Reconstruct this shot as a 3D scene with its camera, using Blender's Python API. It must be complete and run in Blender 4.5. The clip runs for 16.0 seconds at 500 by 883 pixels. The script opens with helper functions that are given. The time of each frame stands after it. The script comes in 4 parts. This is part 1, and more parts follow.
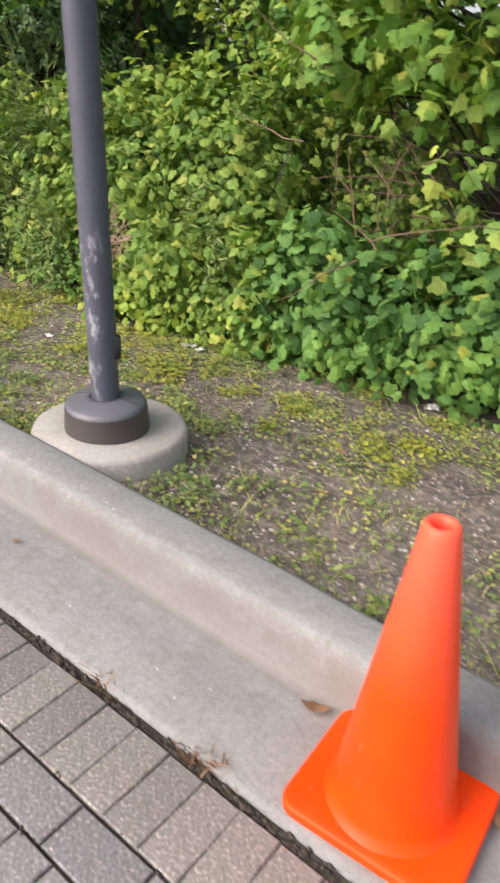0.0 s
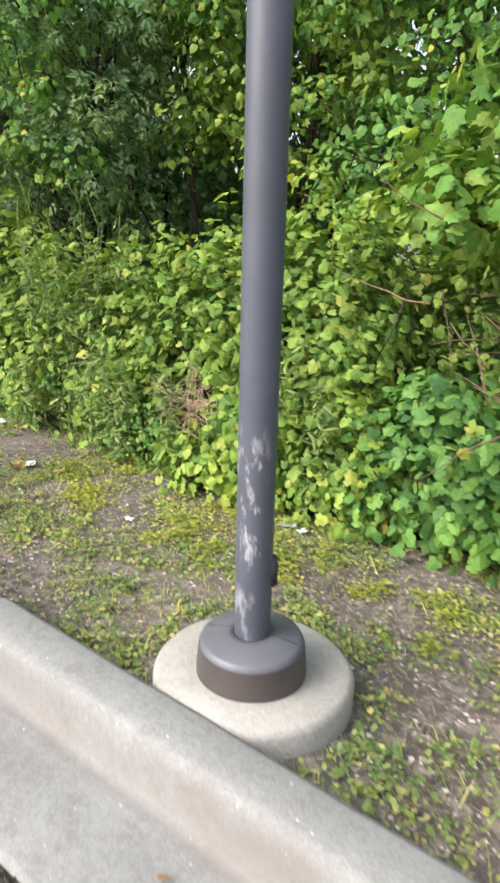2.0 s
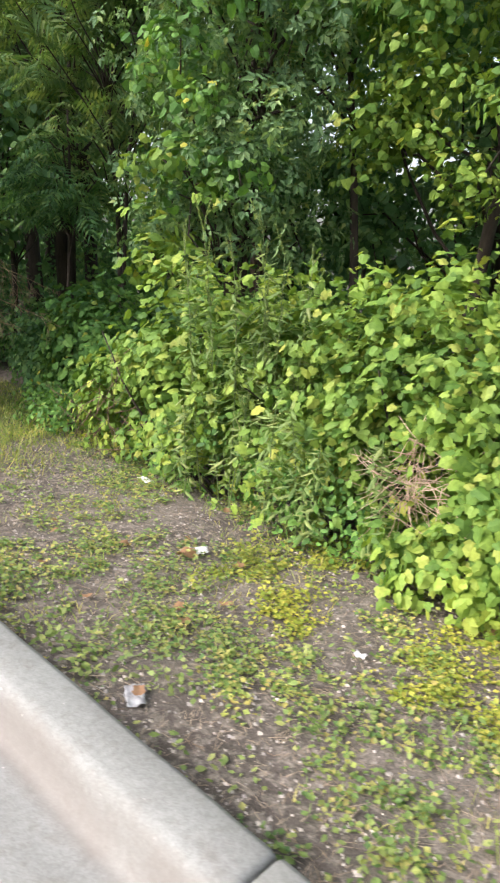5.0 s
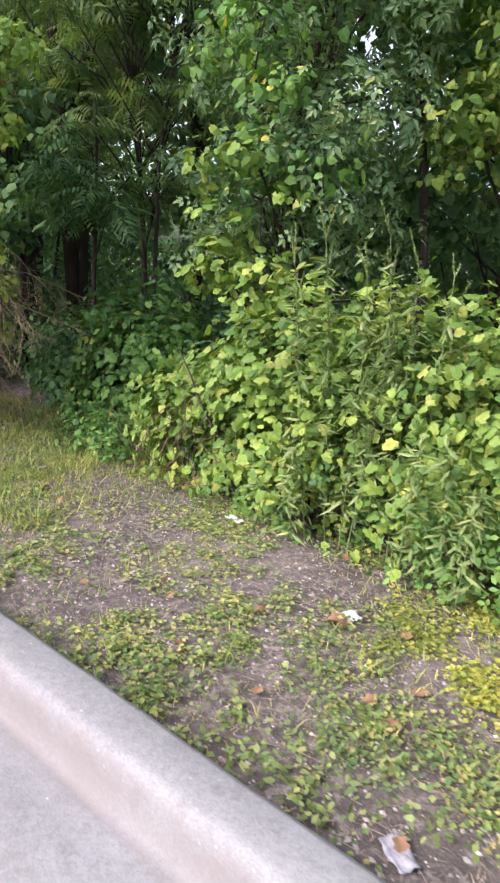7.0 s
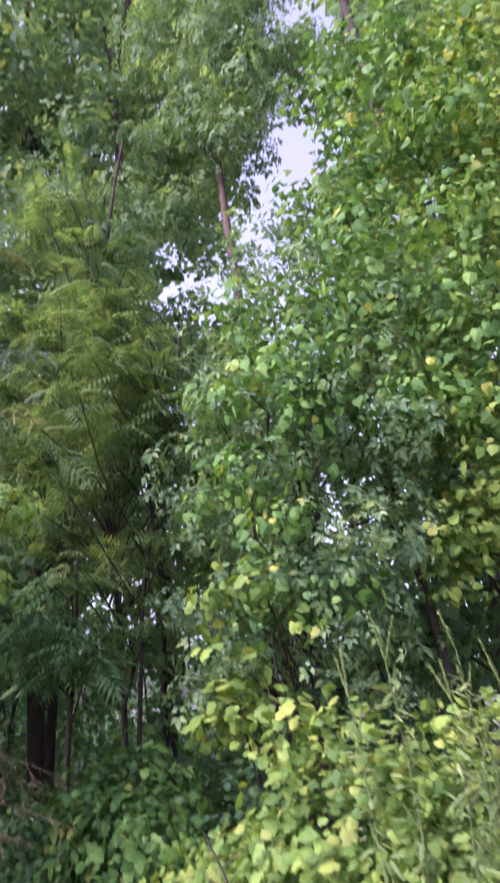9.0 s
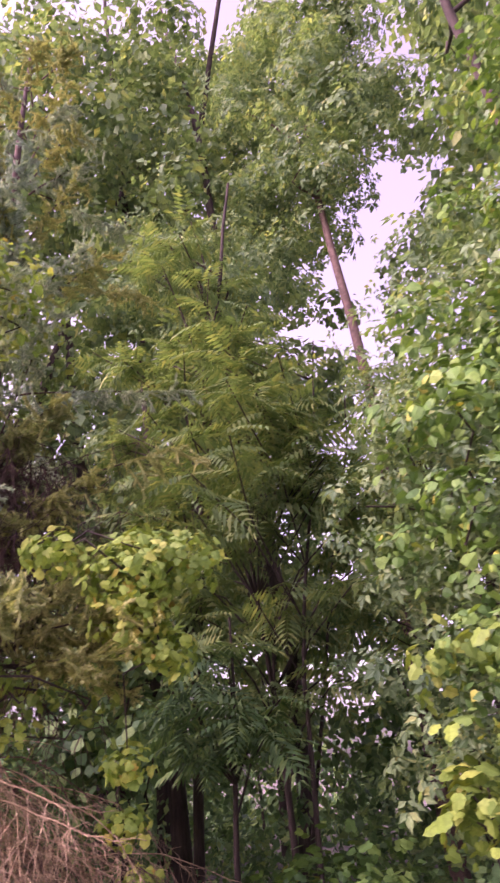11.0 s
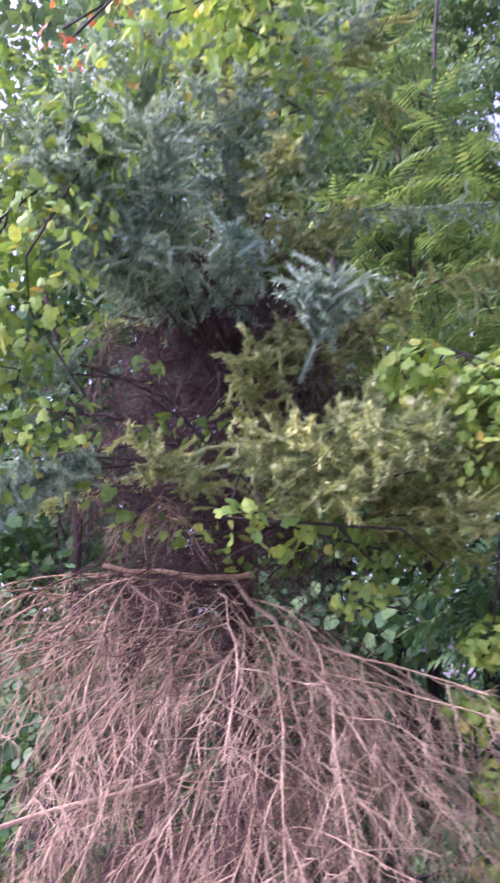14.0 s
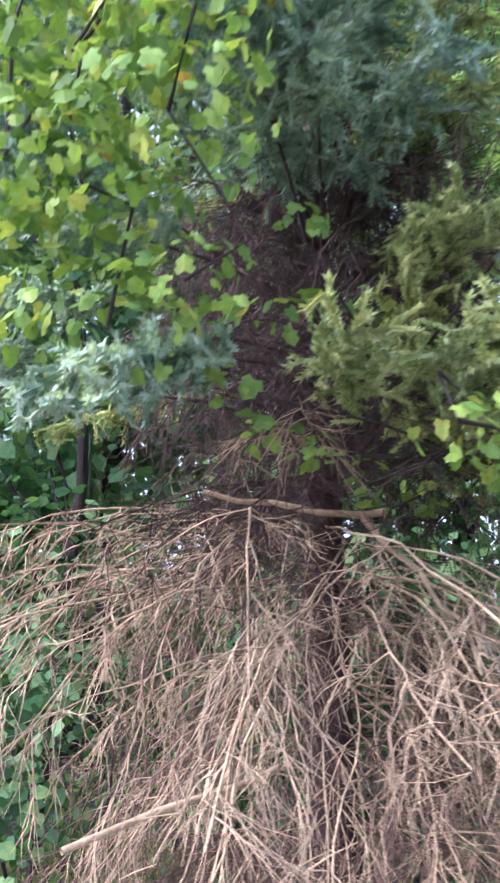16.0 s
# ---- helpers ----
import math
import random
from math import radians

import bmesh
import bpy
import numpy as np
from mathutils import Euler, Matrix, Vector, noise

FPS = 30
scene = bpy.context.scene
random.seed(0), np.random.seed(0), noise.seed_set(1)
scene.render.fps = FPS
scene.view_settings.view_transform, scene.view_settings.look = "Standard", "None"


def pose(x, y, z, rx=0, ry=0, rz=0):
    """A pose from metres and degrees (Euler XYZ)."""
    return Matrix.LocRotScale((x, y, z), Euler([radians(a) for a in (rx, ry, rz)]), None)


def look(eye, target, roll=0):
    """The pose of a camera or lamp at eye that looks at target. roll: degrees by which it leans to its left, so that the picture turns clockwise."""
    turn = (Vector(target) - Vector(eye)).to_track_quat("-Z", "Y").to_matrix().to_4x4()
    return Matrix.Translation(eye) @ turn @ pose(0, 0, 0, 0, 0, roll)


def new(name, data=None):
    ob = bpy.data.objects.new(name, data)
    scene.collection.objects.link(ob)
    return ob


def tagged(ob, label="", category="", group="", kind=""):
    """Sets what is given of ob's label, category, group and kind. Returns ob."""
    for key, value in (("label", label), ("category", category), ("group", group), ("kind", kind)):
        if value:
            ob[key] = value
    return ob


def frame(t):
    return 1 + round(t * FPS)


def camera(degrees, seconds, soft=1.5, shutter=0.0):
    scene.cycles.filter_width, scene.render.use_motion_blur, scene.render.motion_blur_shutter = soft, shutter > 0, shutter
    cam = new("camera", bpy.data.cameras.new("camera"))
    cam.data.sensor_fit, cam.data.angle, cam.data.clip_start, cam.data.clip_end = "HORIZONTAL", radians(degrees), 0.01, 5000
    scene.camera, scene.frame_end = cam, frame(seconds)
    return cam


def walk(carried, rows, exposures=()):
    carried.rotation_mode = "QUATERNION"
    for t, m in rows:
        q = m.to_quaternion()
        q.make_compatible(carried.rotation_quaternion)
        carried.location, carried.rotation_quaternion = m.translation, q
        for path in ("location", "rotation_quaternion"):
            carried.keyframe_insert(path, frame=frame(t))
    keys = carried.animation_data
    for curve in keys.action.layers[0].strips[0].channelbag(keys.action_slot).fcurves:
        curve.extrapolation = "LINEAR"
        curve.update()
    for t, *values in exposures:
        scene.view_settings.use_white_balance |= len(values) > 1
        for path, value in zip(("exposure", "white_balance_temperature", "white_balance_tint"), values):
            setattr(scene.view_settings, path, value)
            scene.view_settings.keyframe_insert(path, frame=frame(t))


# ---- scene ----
cam = camera(40.2, 16.0, soft=2.2, shutter=0.5)
PATH = [
    (0, (-0.008, -0.001, 1.359), (-1.064, 1.427, 0.438), 4.3),
    (0.5, (-0.218, -0.003, 1.357), (-1.306, 1.433, 0.489), 5.9),
    (1, (-0.437, -0.047, 1.378), (-1.523, 1.45, 0.617), 4.2),
    (1.5, (-0.621, -0.002, 1.372), (-1.707, 1.545, 0.72), 4.9),
    (2, (-0.819, 0.16, 1.381), (-1.988, 1.678, 0.807), 2.8),
    (2.5, (-0.984, 0.24, 1.381), (-2.194, 1.74, 0.846), 3.4),
    (3, (-1.207, 0.243, 1.395), (-2.406, 1.752, 0.862), 3.2),
    (3.5, (-1.402, 0.25, 1.388), (-2.602, 1.762, 0.863), 2.7),
    (4, (-1.602, 0.357, 1.412), (-2.879, 1.804, 0.887), 2.5),
    (4.5, (-1.788, 0.422, 1.408), (-3.142, 1.801, 0.893), 3.1),
    (5, (-2.014, 0.362, 1.409), (-3.332, 1.77, 0.876), 3.8),
    (5.2, (-2.101, 0.314, 1.416), (-3.403, 1.735, 0.881), 3.2),
    (7.5, (-3.143, 0.208, 1.409), (-4.349, 1.721, 0.904), 3.6),
    (8, (-3.256, 0.303, 1.379), (-4.506, 1.86, 1.259), 2.1),
    (8.2, (-3.324, 0.358, 1.362), (-4.558, 1.927, 1.49), 1.2),
    (10.3, (-4.198, 0.427, 1.495), (-5.255, 1.844, 2.431), -7.6),
    (10.5, (-4.308, 0.454, 1.508), (-5.421, 1.836, 2.431), -6.8),
    (11, (-4.557, 0.453, 1.511), (-5.763, 1.786, 2.388), -3.9),
    (11.5, (-4.784, 0.366, 1.521), (-6.047, 1.666, 2.367), -4.3),
    (12, (-4.993, 0.351, 1.52), (-6.356, 1.578, 2.32), -1.7),
    (12.5, (-5.262, 0.375, 1.566), (-6.684, 1.564, 2.318), -1.0),
    (13, (-5.521, 0.297, 1.556), (-6.936, 1.518, 2.268), -1.5),
    (13.5, (-5.761, 0.177, 1.548), (-7.176, 1.425, 2.212), -1.4),
    (14, (-5.984, 0.219, 1.529), (-7.465, 1.411, 2.148), -0.6),
    (14.5, (-6.22, 0.246, 1.525), (-7.747, 1.396, 2.11), -1.2),
    (15, (-6.429, 0.237, 1.525), (-7.941, 1.425, 2.075), -0.5),
    (15.5, (-6.721, 0.108, 1.552), (-8.098, 1.459, 2.078), -1.2),
    (16, (-6.991, 0.127, 1.523), (-8.358, 1.494, 2.039), 0.6),
]
EXPOSURES = [
    (0.0, -0.3, 6700, 18), (0.7, -0.3, 6500, 13), (1.4, -0.02, 6500, 13), (5.0, 0.17, 6500, 14), (7.3, 0.19, 5950, 30), (8.2, 0.4, 5550, 38),
    (10.3, 0.44, 6300, 70), (12.5, 0.64, 7100, 86), (13.2, 0.7, 6000, 75), (14.5, 0.73, 5250, 57), (16.0, 0.76, 5150, 33),
]
walk(cam, [(t, look(eye, target, roll)) for t, eye, target, roll in PATH], EXPOSURES)

# ---- world and sun ----
SUN_ELEVATION, SUN_TURN = radians(38), radians(205)
world = bpy.data.worlds.new("sky")
scene.world = world
world.use_nodes = True
wt = world.node_tree
sky = wt.nodes.new("ShaderNodeTexSky")
sky.sky_type, sky.sun_disc = "NISHITA", False
sky.sun_elevation, sky.sun_rotation = SUN_ELEVATION, SUN_TURN
sky.air_density, sky.dust_density, sky.ozone_density = 1.0, 5.0, 0.6
haze = wt.nodes.new("ShaderNodeHueSaturation")
haze.inputs["Saturation"].default_value = 0.5
wt.links.new(sky.outputs["Color"], haze.inputs["Color"])
wt.links.new(haze.outputs["Color"], wt.nodes["Background"].inputs["Color"])
wt.nodes["Background"].inputs["Strength"].default_value = 0.38
sun = new("sun", bpy.data.lights.new("sun", "SUN"))
sun.data.energy, sun.data.angle, sun.data.color = 1.4, radians(35), (1.0, 0.95, 0.88)
sun.matrix_world = look((0, 0, 30), Vector((0, 0, 30)) - Vector((
    math.sin(SUN_TURN) * math.cos(SUN_ELEVATION), math.cos(SUN_TURN) * math.cos(SUN_ELEVATION), math.sin(SUN_ELEVATION))))

R = np.random.RandomState(7)
rnd = random.Random(11)


# ---- materials ----
def mat(name):
    m = bpy.data.materials.new(name)
    m.use_nodes = True
    nt = m.node_tree
    return m, nt, nt.nodes["Principled BSDF"], nt.nodes["Material Output"]


def node(nt, kind, **sockets):
    n = nt.nodes.new(kind)
    for k, v in sockets.items():
        n.inputs[k.replace("_", " ")].default_value = v
    return n


def tex(nt, scale, detail=4.0, rough=0.6, coord="Object", stretch=None):
    tc = nt.nodes.new("ShaderNodeTexCoord")
    nz = node(nt, "ShaderNodeTexNoise", Scale=scale, Detail=detail, Roughness=rough)
    if stretch:
        mp = node(nt, "ShaderNodeMapping")
        mp.inputs["Scale"].default_value = stretch
        nt.links.new(tc.outputs[coord], mp.inputs["Vector"])
        nt.links.new(mp.outputs["Vector"], nz.inputs["Vector"])
    else:
        nt.links.new(tc.outputs[coord], nz.inputs["Vector"])
    return nz.outputs["Fac"]


def ramp(nt, fac, *stops):
    r = nt.nodes.new("ShaderNodeValToRGB")
    el = r.color_ramp.elements
    while len(el) < len(stops):
        el.new(0.5)
    for e, (p, c) in zip(el, stops):
        e.position, e.color = p, (*c, 1)
    nt.links.new(fac, r.inputs["Fac"])
    return r.outputs["Color"]


def mix(nt, fac, a, b, mode="MIX"):
    n = nt.nodes.new("ShaderNodeMix")
    n.data_type, n.blend_type = "RGBA", mode
    for sock, v in ((n.inputs[0], fac), (n.inputs[6], a), (n.inputs[7], b)):
        if hasattr(v, "links"):
            nt.links.new(v, sock)
        else:
            sock.default_value = v if isinstance(v, float) else (*v, 1)
    return n.outputs[2]


def bump(nt, bsdf, height, strength=0.3, distance=0.01):
    b = node(nt, "ShaderNodeBump", Strength=strength, Distance=distance)
    nt.links.new(height, b.inputs["Height"])
    nt.links.new(b.outputs["Normal"], bsdf.inputs["Normal"])


def leaf_mat(name, stops, glow=0.32, rough=0.6):
    """Foliage: each leaf takes its own colour from the stops; light passes partly through."""
    m, nt, b, out = mat(name)
    g = nt.nodes.new("ShaderNodeNewGeometry")
    col = ramp(nt, g.outputs["Random Per Island"], *stops)
    patch = ramp(nt, tex(nt, 1.3, 2.0), (0.35, (0.72, 0.78, 0.8)), (0.65, (1.15, 1.1, 0.95)))
    col = mix(nt, 1.0, col, patch, "MULTIPLY")
    blot = ramp(nt, tex(nt, 45.0, 2.0), (0.35, (0.8, 0.82, 0.75)), (0.65, (1.08, 1.06, 1.0)))
    col = mix(nt, 1.0, col, blot, "MULTIPLY")
    nt.links.new(col, b.inputs["Base Color"])
    b.inputs["Roughness"].default_value = rough
    b.inputs["Specular IOR Level"].default_value = 0.28
    tr = nt.nodes.new("ShaderNodeBsdfTranslucent")
    nt.links.new(mix(nt, 1.0, col, (1.25, 1.2, 0.55), "MULTIPLY"), tr.inputs["Color"])
    ms = node(nt, "ShaderNodeMixShader", Fac=glow)
    nt.links.new(b.outputs[0], ms.inputs[1])
    nt.links.new(tr.outputs[0], ms.inputs[2])
    nt.links.new(ms.outputs[0], out.inputs["Surface"])
    return m


def plain_mat(name, colour, dark, scale=20.0, rough=0.7, relief=0.2, fine=120.0, island=False, objrand=0.0, stretch=None):
    """Two scales of variation between colour and dark, with fine relief."""
    m, nt, b, out = mat(name)
    f1, f2 = tex(nt, scale, 5.0, stretch=stretch), tex(nt, fine, 3.0, stretch=stretch)
    col = mix(nt, ramp(nt, f1, (0.35, (0, 0, 0)), (0.68, (1, 1, 1))), dark, colour)
    col = mix(nt, 1.0, col, ramp(nt, f2, (0.3, (0.72, 0.72, 0.72)), (0.7, (1.2, 1.2, 1.2))), "MULTIPLY")
    if island:
        g = nt.nodes.new("ShaderNodeNewGeometry")
        col = mix(nt, 1.0, col, ramp(nt, g.outputs["Random Per Island"], (0.0, (0.65, 0.65, 0.68)), (1.0, (1.3, 1.25, 1.2))), "MULTIPLY")
    if objrand:
        o = nt.nodes.new("ShaderNodeObjectInfo")
        col = mix(nt, 1.0, col, ramp(nt, o.outputs["Random"], (0.0, (1 - objrand,) * 3), (1.0, (1 + objrand,) * 3)), "MULTIPLY")
    nt.links.new(col, b.inputs["Base Color"])
    b.inputs["Roughness"].default_value = rough
    bump(nt, b, f2, relief, 0.004)
    return m


M_GRAPE = leaf_mat("grape_leaf", [(0.0, (0.1, 0.205, 0.048)), (0.45, (0.19, 0.32, 0.064)), (0.85, (0.3, 0.43, 0.092)), (0.999, (0.4, 0.44, 0.11))])
M_SHRUB = leaf_mat("shrub_leaf", [(0.0, (0.06, 0.154, 0.047)), (0.5, (0.12, 0.272, 0.07)), (0.96, (0.206, 0.376, 0.094)), (0.999, (0.45, 0.45, 0.094))])
M_DARKLEAF = leaf_mat("shade_leaf", [(0.0, (0.068, 0.155, 0.078)), (0.6, (0.122, 0.28, 0.125)), (0.999, (0.25, 0.41, 0.165))])
M_MAPLE = leaf_mat("maple_leaf", [(0.0, (0.12, 0.27, 0.06)), (0.6, (0.19, 0.345, 0.074)), (0.93, (0.27, 0.38, 0.088)), (0.999, (0.4, 0.4, 0.1))])
M_ELDER = leaf_mat("box_elder_leaf", [(0.0, (0.115, 0.22, 0.115)), (0.5, (0.185, 0.32, 0.17)), (0.9, (0.275, 0.42, 0.225)), (0.999, (0.35, 0.43, 0.17))], glow=0.4)
M_FROND = leaf_mat("frond_leaf", [(0.0, (0.1, 0.2, 0.085)), (0.6, (0.175, 0.3, 0.125)), (0.999, (0.28, 0.37, 0.15))], glow=0.4)
M_YELLOW = leaf_mat("yellowing_leaf", [(0.0, (0.19, 0.35, 0.085)), (0.6, (0.31, 0.48, 0.11)), (0.96, (0.45, 0.54, 0.13)), (0.999, (0.58, 0.42, 0.12))])
M_RED = leaf_mat("red_leaf", [(0.0, (0.35, 0.1, 0.05)), (0.5, (0.5, 0.16, 0.06)), (1.0, (0.45, 0.24, 0.08))])
M_COVER = leaf_mat("ground_cover_leaf", [(0.0, (0.11, 0.2, 0.075)), (0.4, (0.21, 0.31, 0.1)), (0.75, (0.38, 0.43, 0.14)), (0.999, (0.48, 0.392, 0.168))], glow=0.2)
M_LIME = leaf_mat("lime_cover_leaf", [(0.0, (0.18, 0.26, 0.05)), (0.5, (0.33, 0.38, 0.07)), (0.999, (0.48, 0.44, 0.1))], glow=0.2)
M_GRASS = leaf_mat("grass_blade", [(0.0, (0.162, 0.29, 0.052)), (0.5, (0.324, 0.392, 0.091)), (0.999, (0.566, 0.507, 0.209))], glow=0.2)
M_WEED = leaf_mat("weed_leaf", [(0.0, (0.15, 0.24, 0.09)), (0.6, (0.25, 0.35, 0.13)), (0.999, (0.4, 0.44, 0.2))])
M_NEEDLE = leaf_mat("spruce_needle", [(0.0, (0.26, 0.34, 0.13)), (0.5, (0.42, 0.5, 0.21)), (0.999, (0.6, 0.62, 0.3))], glow=0.28)
M_BLUE = leaf_mat("blue_spruce_needle", [(0.0, (0.22, 0.36, 0.275)), (0.5, (0.4, 0.56, 0.45)), (0.999, (0.58, 0.67, 0.6))], glow=0.25)
M_OLDLEAF = leaf_mat("fallen_leaf", [(0.0, (0.13, 0.075, 0.045)), (0.5, (0.27, 0.15, 0.095)), (0.999, (0.4, 0.27, 0.18))], glow=0.1)
M_BARK = plain_mat("bark", (0.07, 0.053, 0.042), (0.03, 0.023, 0.019), 12.0, 0.9, 0.8, 50.0, stretch=(1, 1, 0.25))
M_REDBARK = plain_mat("spruce_bark", (0.15, 0.1, 0.08), (0.07, 0.047, 0.038), 14.0, 0.9, 0.9, 60.0)
M_DEAD = plain_mat("dead_twig", (0.55, 0.43, 0.256), (0.255, 0.18, 0.102), 6.0, 0.85, 0.3, 70.0, island=True)
M_THATCH = plain_mat("dry_thatch", (0.46, 0.39, 0.3), (0.2, 0.15, 0.11), 9.0, 0.9, 0.2, 80.0, island=True)
M_SPRUCEBARK = plain_mat("dark_spruce_bark", (0.1, 0.062, 0.05), (0.05, 0.032, 0.028), 14.0, 0.9, 0.9, 60.0)
# darker copies of the dead twig, with inner shade put into the colour
M_DEADIN = plain_mat("shaded_inner_twig", (0.22, 0.14, 0.095), (0.1, 0.062, 0.045), 6.0, 0.9, 0.3, 70.0, island=True)
M_HOLLOW = plain_mat("shaded_hollow_twig", (0.12, 0.075, 0.058), (0.06, 0.038, 0.03), 6.0, 0.9, 0.3, 70.0, island=True)
M_STRAW = plain_mat("straw_stalk", (0.58, 0.45, 0.35), (0.36, 0.25, 0.18), 9.0, 0.8, 0.2, 60.0, island=True)
M_STEM = plain_mat("green_stem", (0.16, 0.23, 0.07), (0.1, 0.14, 0.045), 9.0, 0.7, 0.2, 60.0)


def soil_mat():
    m, nt, b, out = mat("soil")
    a, c, d = tex(nt, 1.7, 5.0), tex(nt, 22.0, 6.0, 0.7), tex(nt, 150.0, 3.0)
    col = mix(nt, ramp(nt, a, (0.4, (0, 0, 0)), (0.62, (1, 1, 1))), (0.08, 0.07, 0.062), (0.155, 0.138, 0.122))
    col = mix(nt, ramp(nt, c, (0.48, (0, 0, 0)), (0.66, (1, 1, 1))), col, (0.29, 0.26, 0.23))
    col = mix(nt, 1.0, col, ramp(nt, d, (0.3, (0.6, 0.6, 0.6)), (0.72, (1.35, 1.3, 1.25))), "MULTIPLY")
    nt.links.new(col, b.inputs["Base Color"])
    b.inputs["Roughness"].default_value = 0.95
    bump(nt, b, c, 0.7, 0.02)
    return m


def concrete_mat(name, light, dark, stain, speck=0.5, dirt=False):
    m, nt, b, out = mat(name)
    a, c, d = tex(nt, 2.2, 6.0, 0.65), tex(nt, 14.0, 6.0, 0.7), tex(nt, 190.0 if speck < 0.9 else 120.0, 2.0)
    e = tex(nt, 55.0, 4.0, 0.75)
    col = mix(nt, ramp(nt, a, (0.36, (0, 0, 0)), (0.66, (1, 1, 1))), dark, light)
    col = mix(nt, ramp(nt, c, (0.52, (0, 0, 0)), (0.78, (1, 1, 1))), col, stain)
    col = mix(nt, 1.0, col, ramp(nt, d, (0.3, (1 - speck * 0.4,) * 3), (0.7, (1 + speck * 0.2,) * 3)), "MULTIPLY")
    col = mix(nt, 1.0, col, ramp(nt, e, (0.34, (0.88, 0.88, 0.88)), (0.66, (1.1, 1.1, 1.1))), "MULTIPLY")
    if speck > 0.9:
        col = mix(nt, ramp(nt, d, (0.6, (0, 0, 0)), (0.72, (0.7, 0.7, 0.7))), col, (0.5, 0.48, 0.45))
        col = mix(nt, 1.0, col, ramp(nt, nt.nodes.new("ShaderNodeObjectInfo").outputs["Random"], (0.0, (0.82, 0.82, 0.84)), (1.0, (1.16, 1.13, 1.1))), "MULTIPLY")
    tc = nt.nodes.new("ShaderNodeTexCoord")
    v = node(nt, "ShaderNodeTexVoronoi", Scale=26.0)
    nt.links.new(tc.outputs["Object"], v.inputs["Vector"])
    spots = ramp(nt, v.outputs["Distance"], (0.07, (1, 1, 1)), (0.11, (0, 0, 0)))
    pick = ramp(nt, v.outputs["Color"], (0.6, (0, 0, 0)), (0.75, (1, 1, 1)))
    spots = mix(nt, 1.0, spots, pick, "MULTIPLY")
    col = mix(nt, spots, col, (0.5, 0.49, 0.47))
    if dirt:
        sep = nt.nodes.new("ShaderNodeSeparateXYZ")
        nt.links.new(tc.outputs["Object"], sep.inputs[0])
        wav = node(nt, "ShaderNodeMath")
        wav.operation = "MULTIPLY_ADD"
        nt.links.new(tex(nt, 9.0, 5.0), wav.inputs[0])
        wav.inputs[1].default_value = 0.05
        nt.links.new(sep.outputs["Y"], wav.inputs[2])
        shift = node(nt, "ShaderNodeMapRange", From_Min=1.05, From_Max=1.25)
        nt.links.new(wav.outputs[0], shift.inputs["Value"])
        band = ramp(nt, shift.outputs[0], (0.2, (0, 0, 0)), (0.4, (0.7, 0.7, 0.7)), (0.56, (0.7, 0.7, 0.7)), (0.68, (0, 0, 0)))
        band = mix(nt, 1.0, band, ramp(nt, tex(nt, 3.0, 5.0), (0.3, (0.45, 0.45, 0.45)), (0.6, (1, 1, 1))), "MULTIPLY")
        col = mix(nt, band, col, (0.17, 0.153, 0.14))
    nt.links.new(col, b.inputs["Base Color"])
    b.inputs["Roughness"].default_value = 0.85
    bump(nt, b, c, 0.25, 0.006)
    return m


M_SOIL = soil_mat()
M_KERB = concrete_mat("kerb_concrete", (0.265, 0.277, 0.272), (0.222, 0.228, 0.222), (0.19, 0.184, 0.173), dirt=True)
M_FOOT = concrete_mat("footing_concrete", (0.39, 0.385, 0.355), (0.32, 0.315, 0.285), (0.29, 0.275, 0.24))
M_PAVER = concrete_mat("paver_concrete", (0.245, 0.24, 0.222), (0.187, 0.183, 0.172), (0.155, 0.147, 0.133), 1.0)
M_PAVER2 = concrete_mat("blue_grey_paver", (0.26, 0.265, 0.27), (0.19, 0.195, 0.2), (0.17, 0.165, 0.16), 1.0)
M_JOINT = plain_mat("joint_dirt", (0.075, 0.065, 0.05), (0.04, 0.035, 0.03), 30.0, 0.95, 0.8, 140.0)
M_STONE = plain_mat("pebble", (0.52, 0.49, 0.46), (0.27, 0.25, 0.23), 18.0, 0.8, 0.3, 90.0, island=True)
M_PAPER = plain_mat("white_litter", (0.75, 0.76, 0.78), (0.6, 0.6, 0.62), 15.0, 0.6, 0.1, 60.0)

M_FILM = plain_mat("grey_litter", (0.42, 0.43, 0.45), (0.3, 0.3, 0.32), 15.0, 0.6, 0.1, 60.0)


def cone_mat():
    m, nt, b, out = mat("orange_plastic")
    a = tex(nt, 7.0, 5.0)
    col = mix(nt, ramp(nt, a, (0.4, (0, 0, 0)), (0.7, (1, 1, 1))), (0.98, 0.058, 0.0), (1.0, 0.072, 0.001))
    sc = tex(nt, 60.0, 3.0, stretch=(1, 1, 0.2))
    col = mix(nt, ramp(nt, sc, (0.66, (0, 0, 0)), (0.8, (0.4, 0.4, 0.4))), col, (0.95, 0.32, 0.2))
    # sky reflection painted in: the plastic turns pinker towards the tip
    tc = nt.nodes.new("ShaderNodeTexCoord")
    sep = nt.nodes.new("ShaderNodeSeparateXYZ")
    nt.links.new(tc.outputs["Object"], sep.inputs[0])
    col = mix(nt, ramp(nt, sep.outputs["Z"], (0.35, (0, 0, 0)), (0.7, (0.85, 0.85, 0.85))), col, (0.95, 0.13, 0.075))
    nt.links.new(col, b.inputs["Base Color"])
    b.inputs["Roughness"].default_value = 0.42
    b.inputs["Specular IOR Level"].default_value = 0.3
    b.inputs["Subsurface Weight"].default_value = 0.08
    b.inputs["Subsurface Radius"].default_value = (0.02, 0.006, 0.002)
    bump(nt, b, a, 0.08, 0.004)
    return m


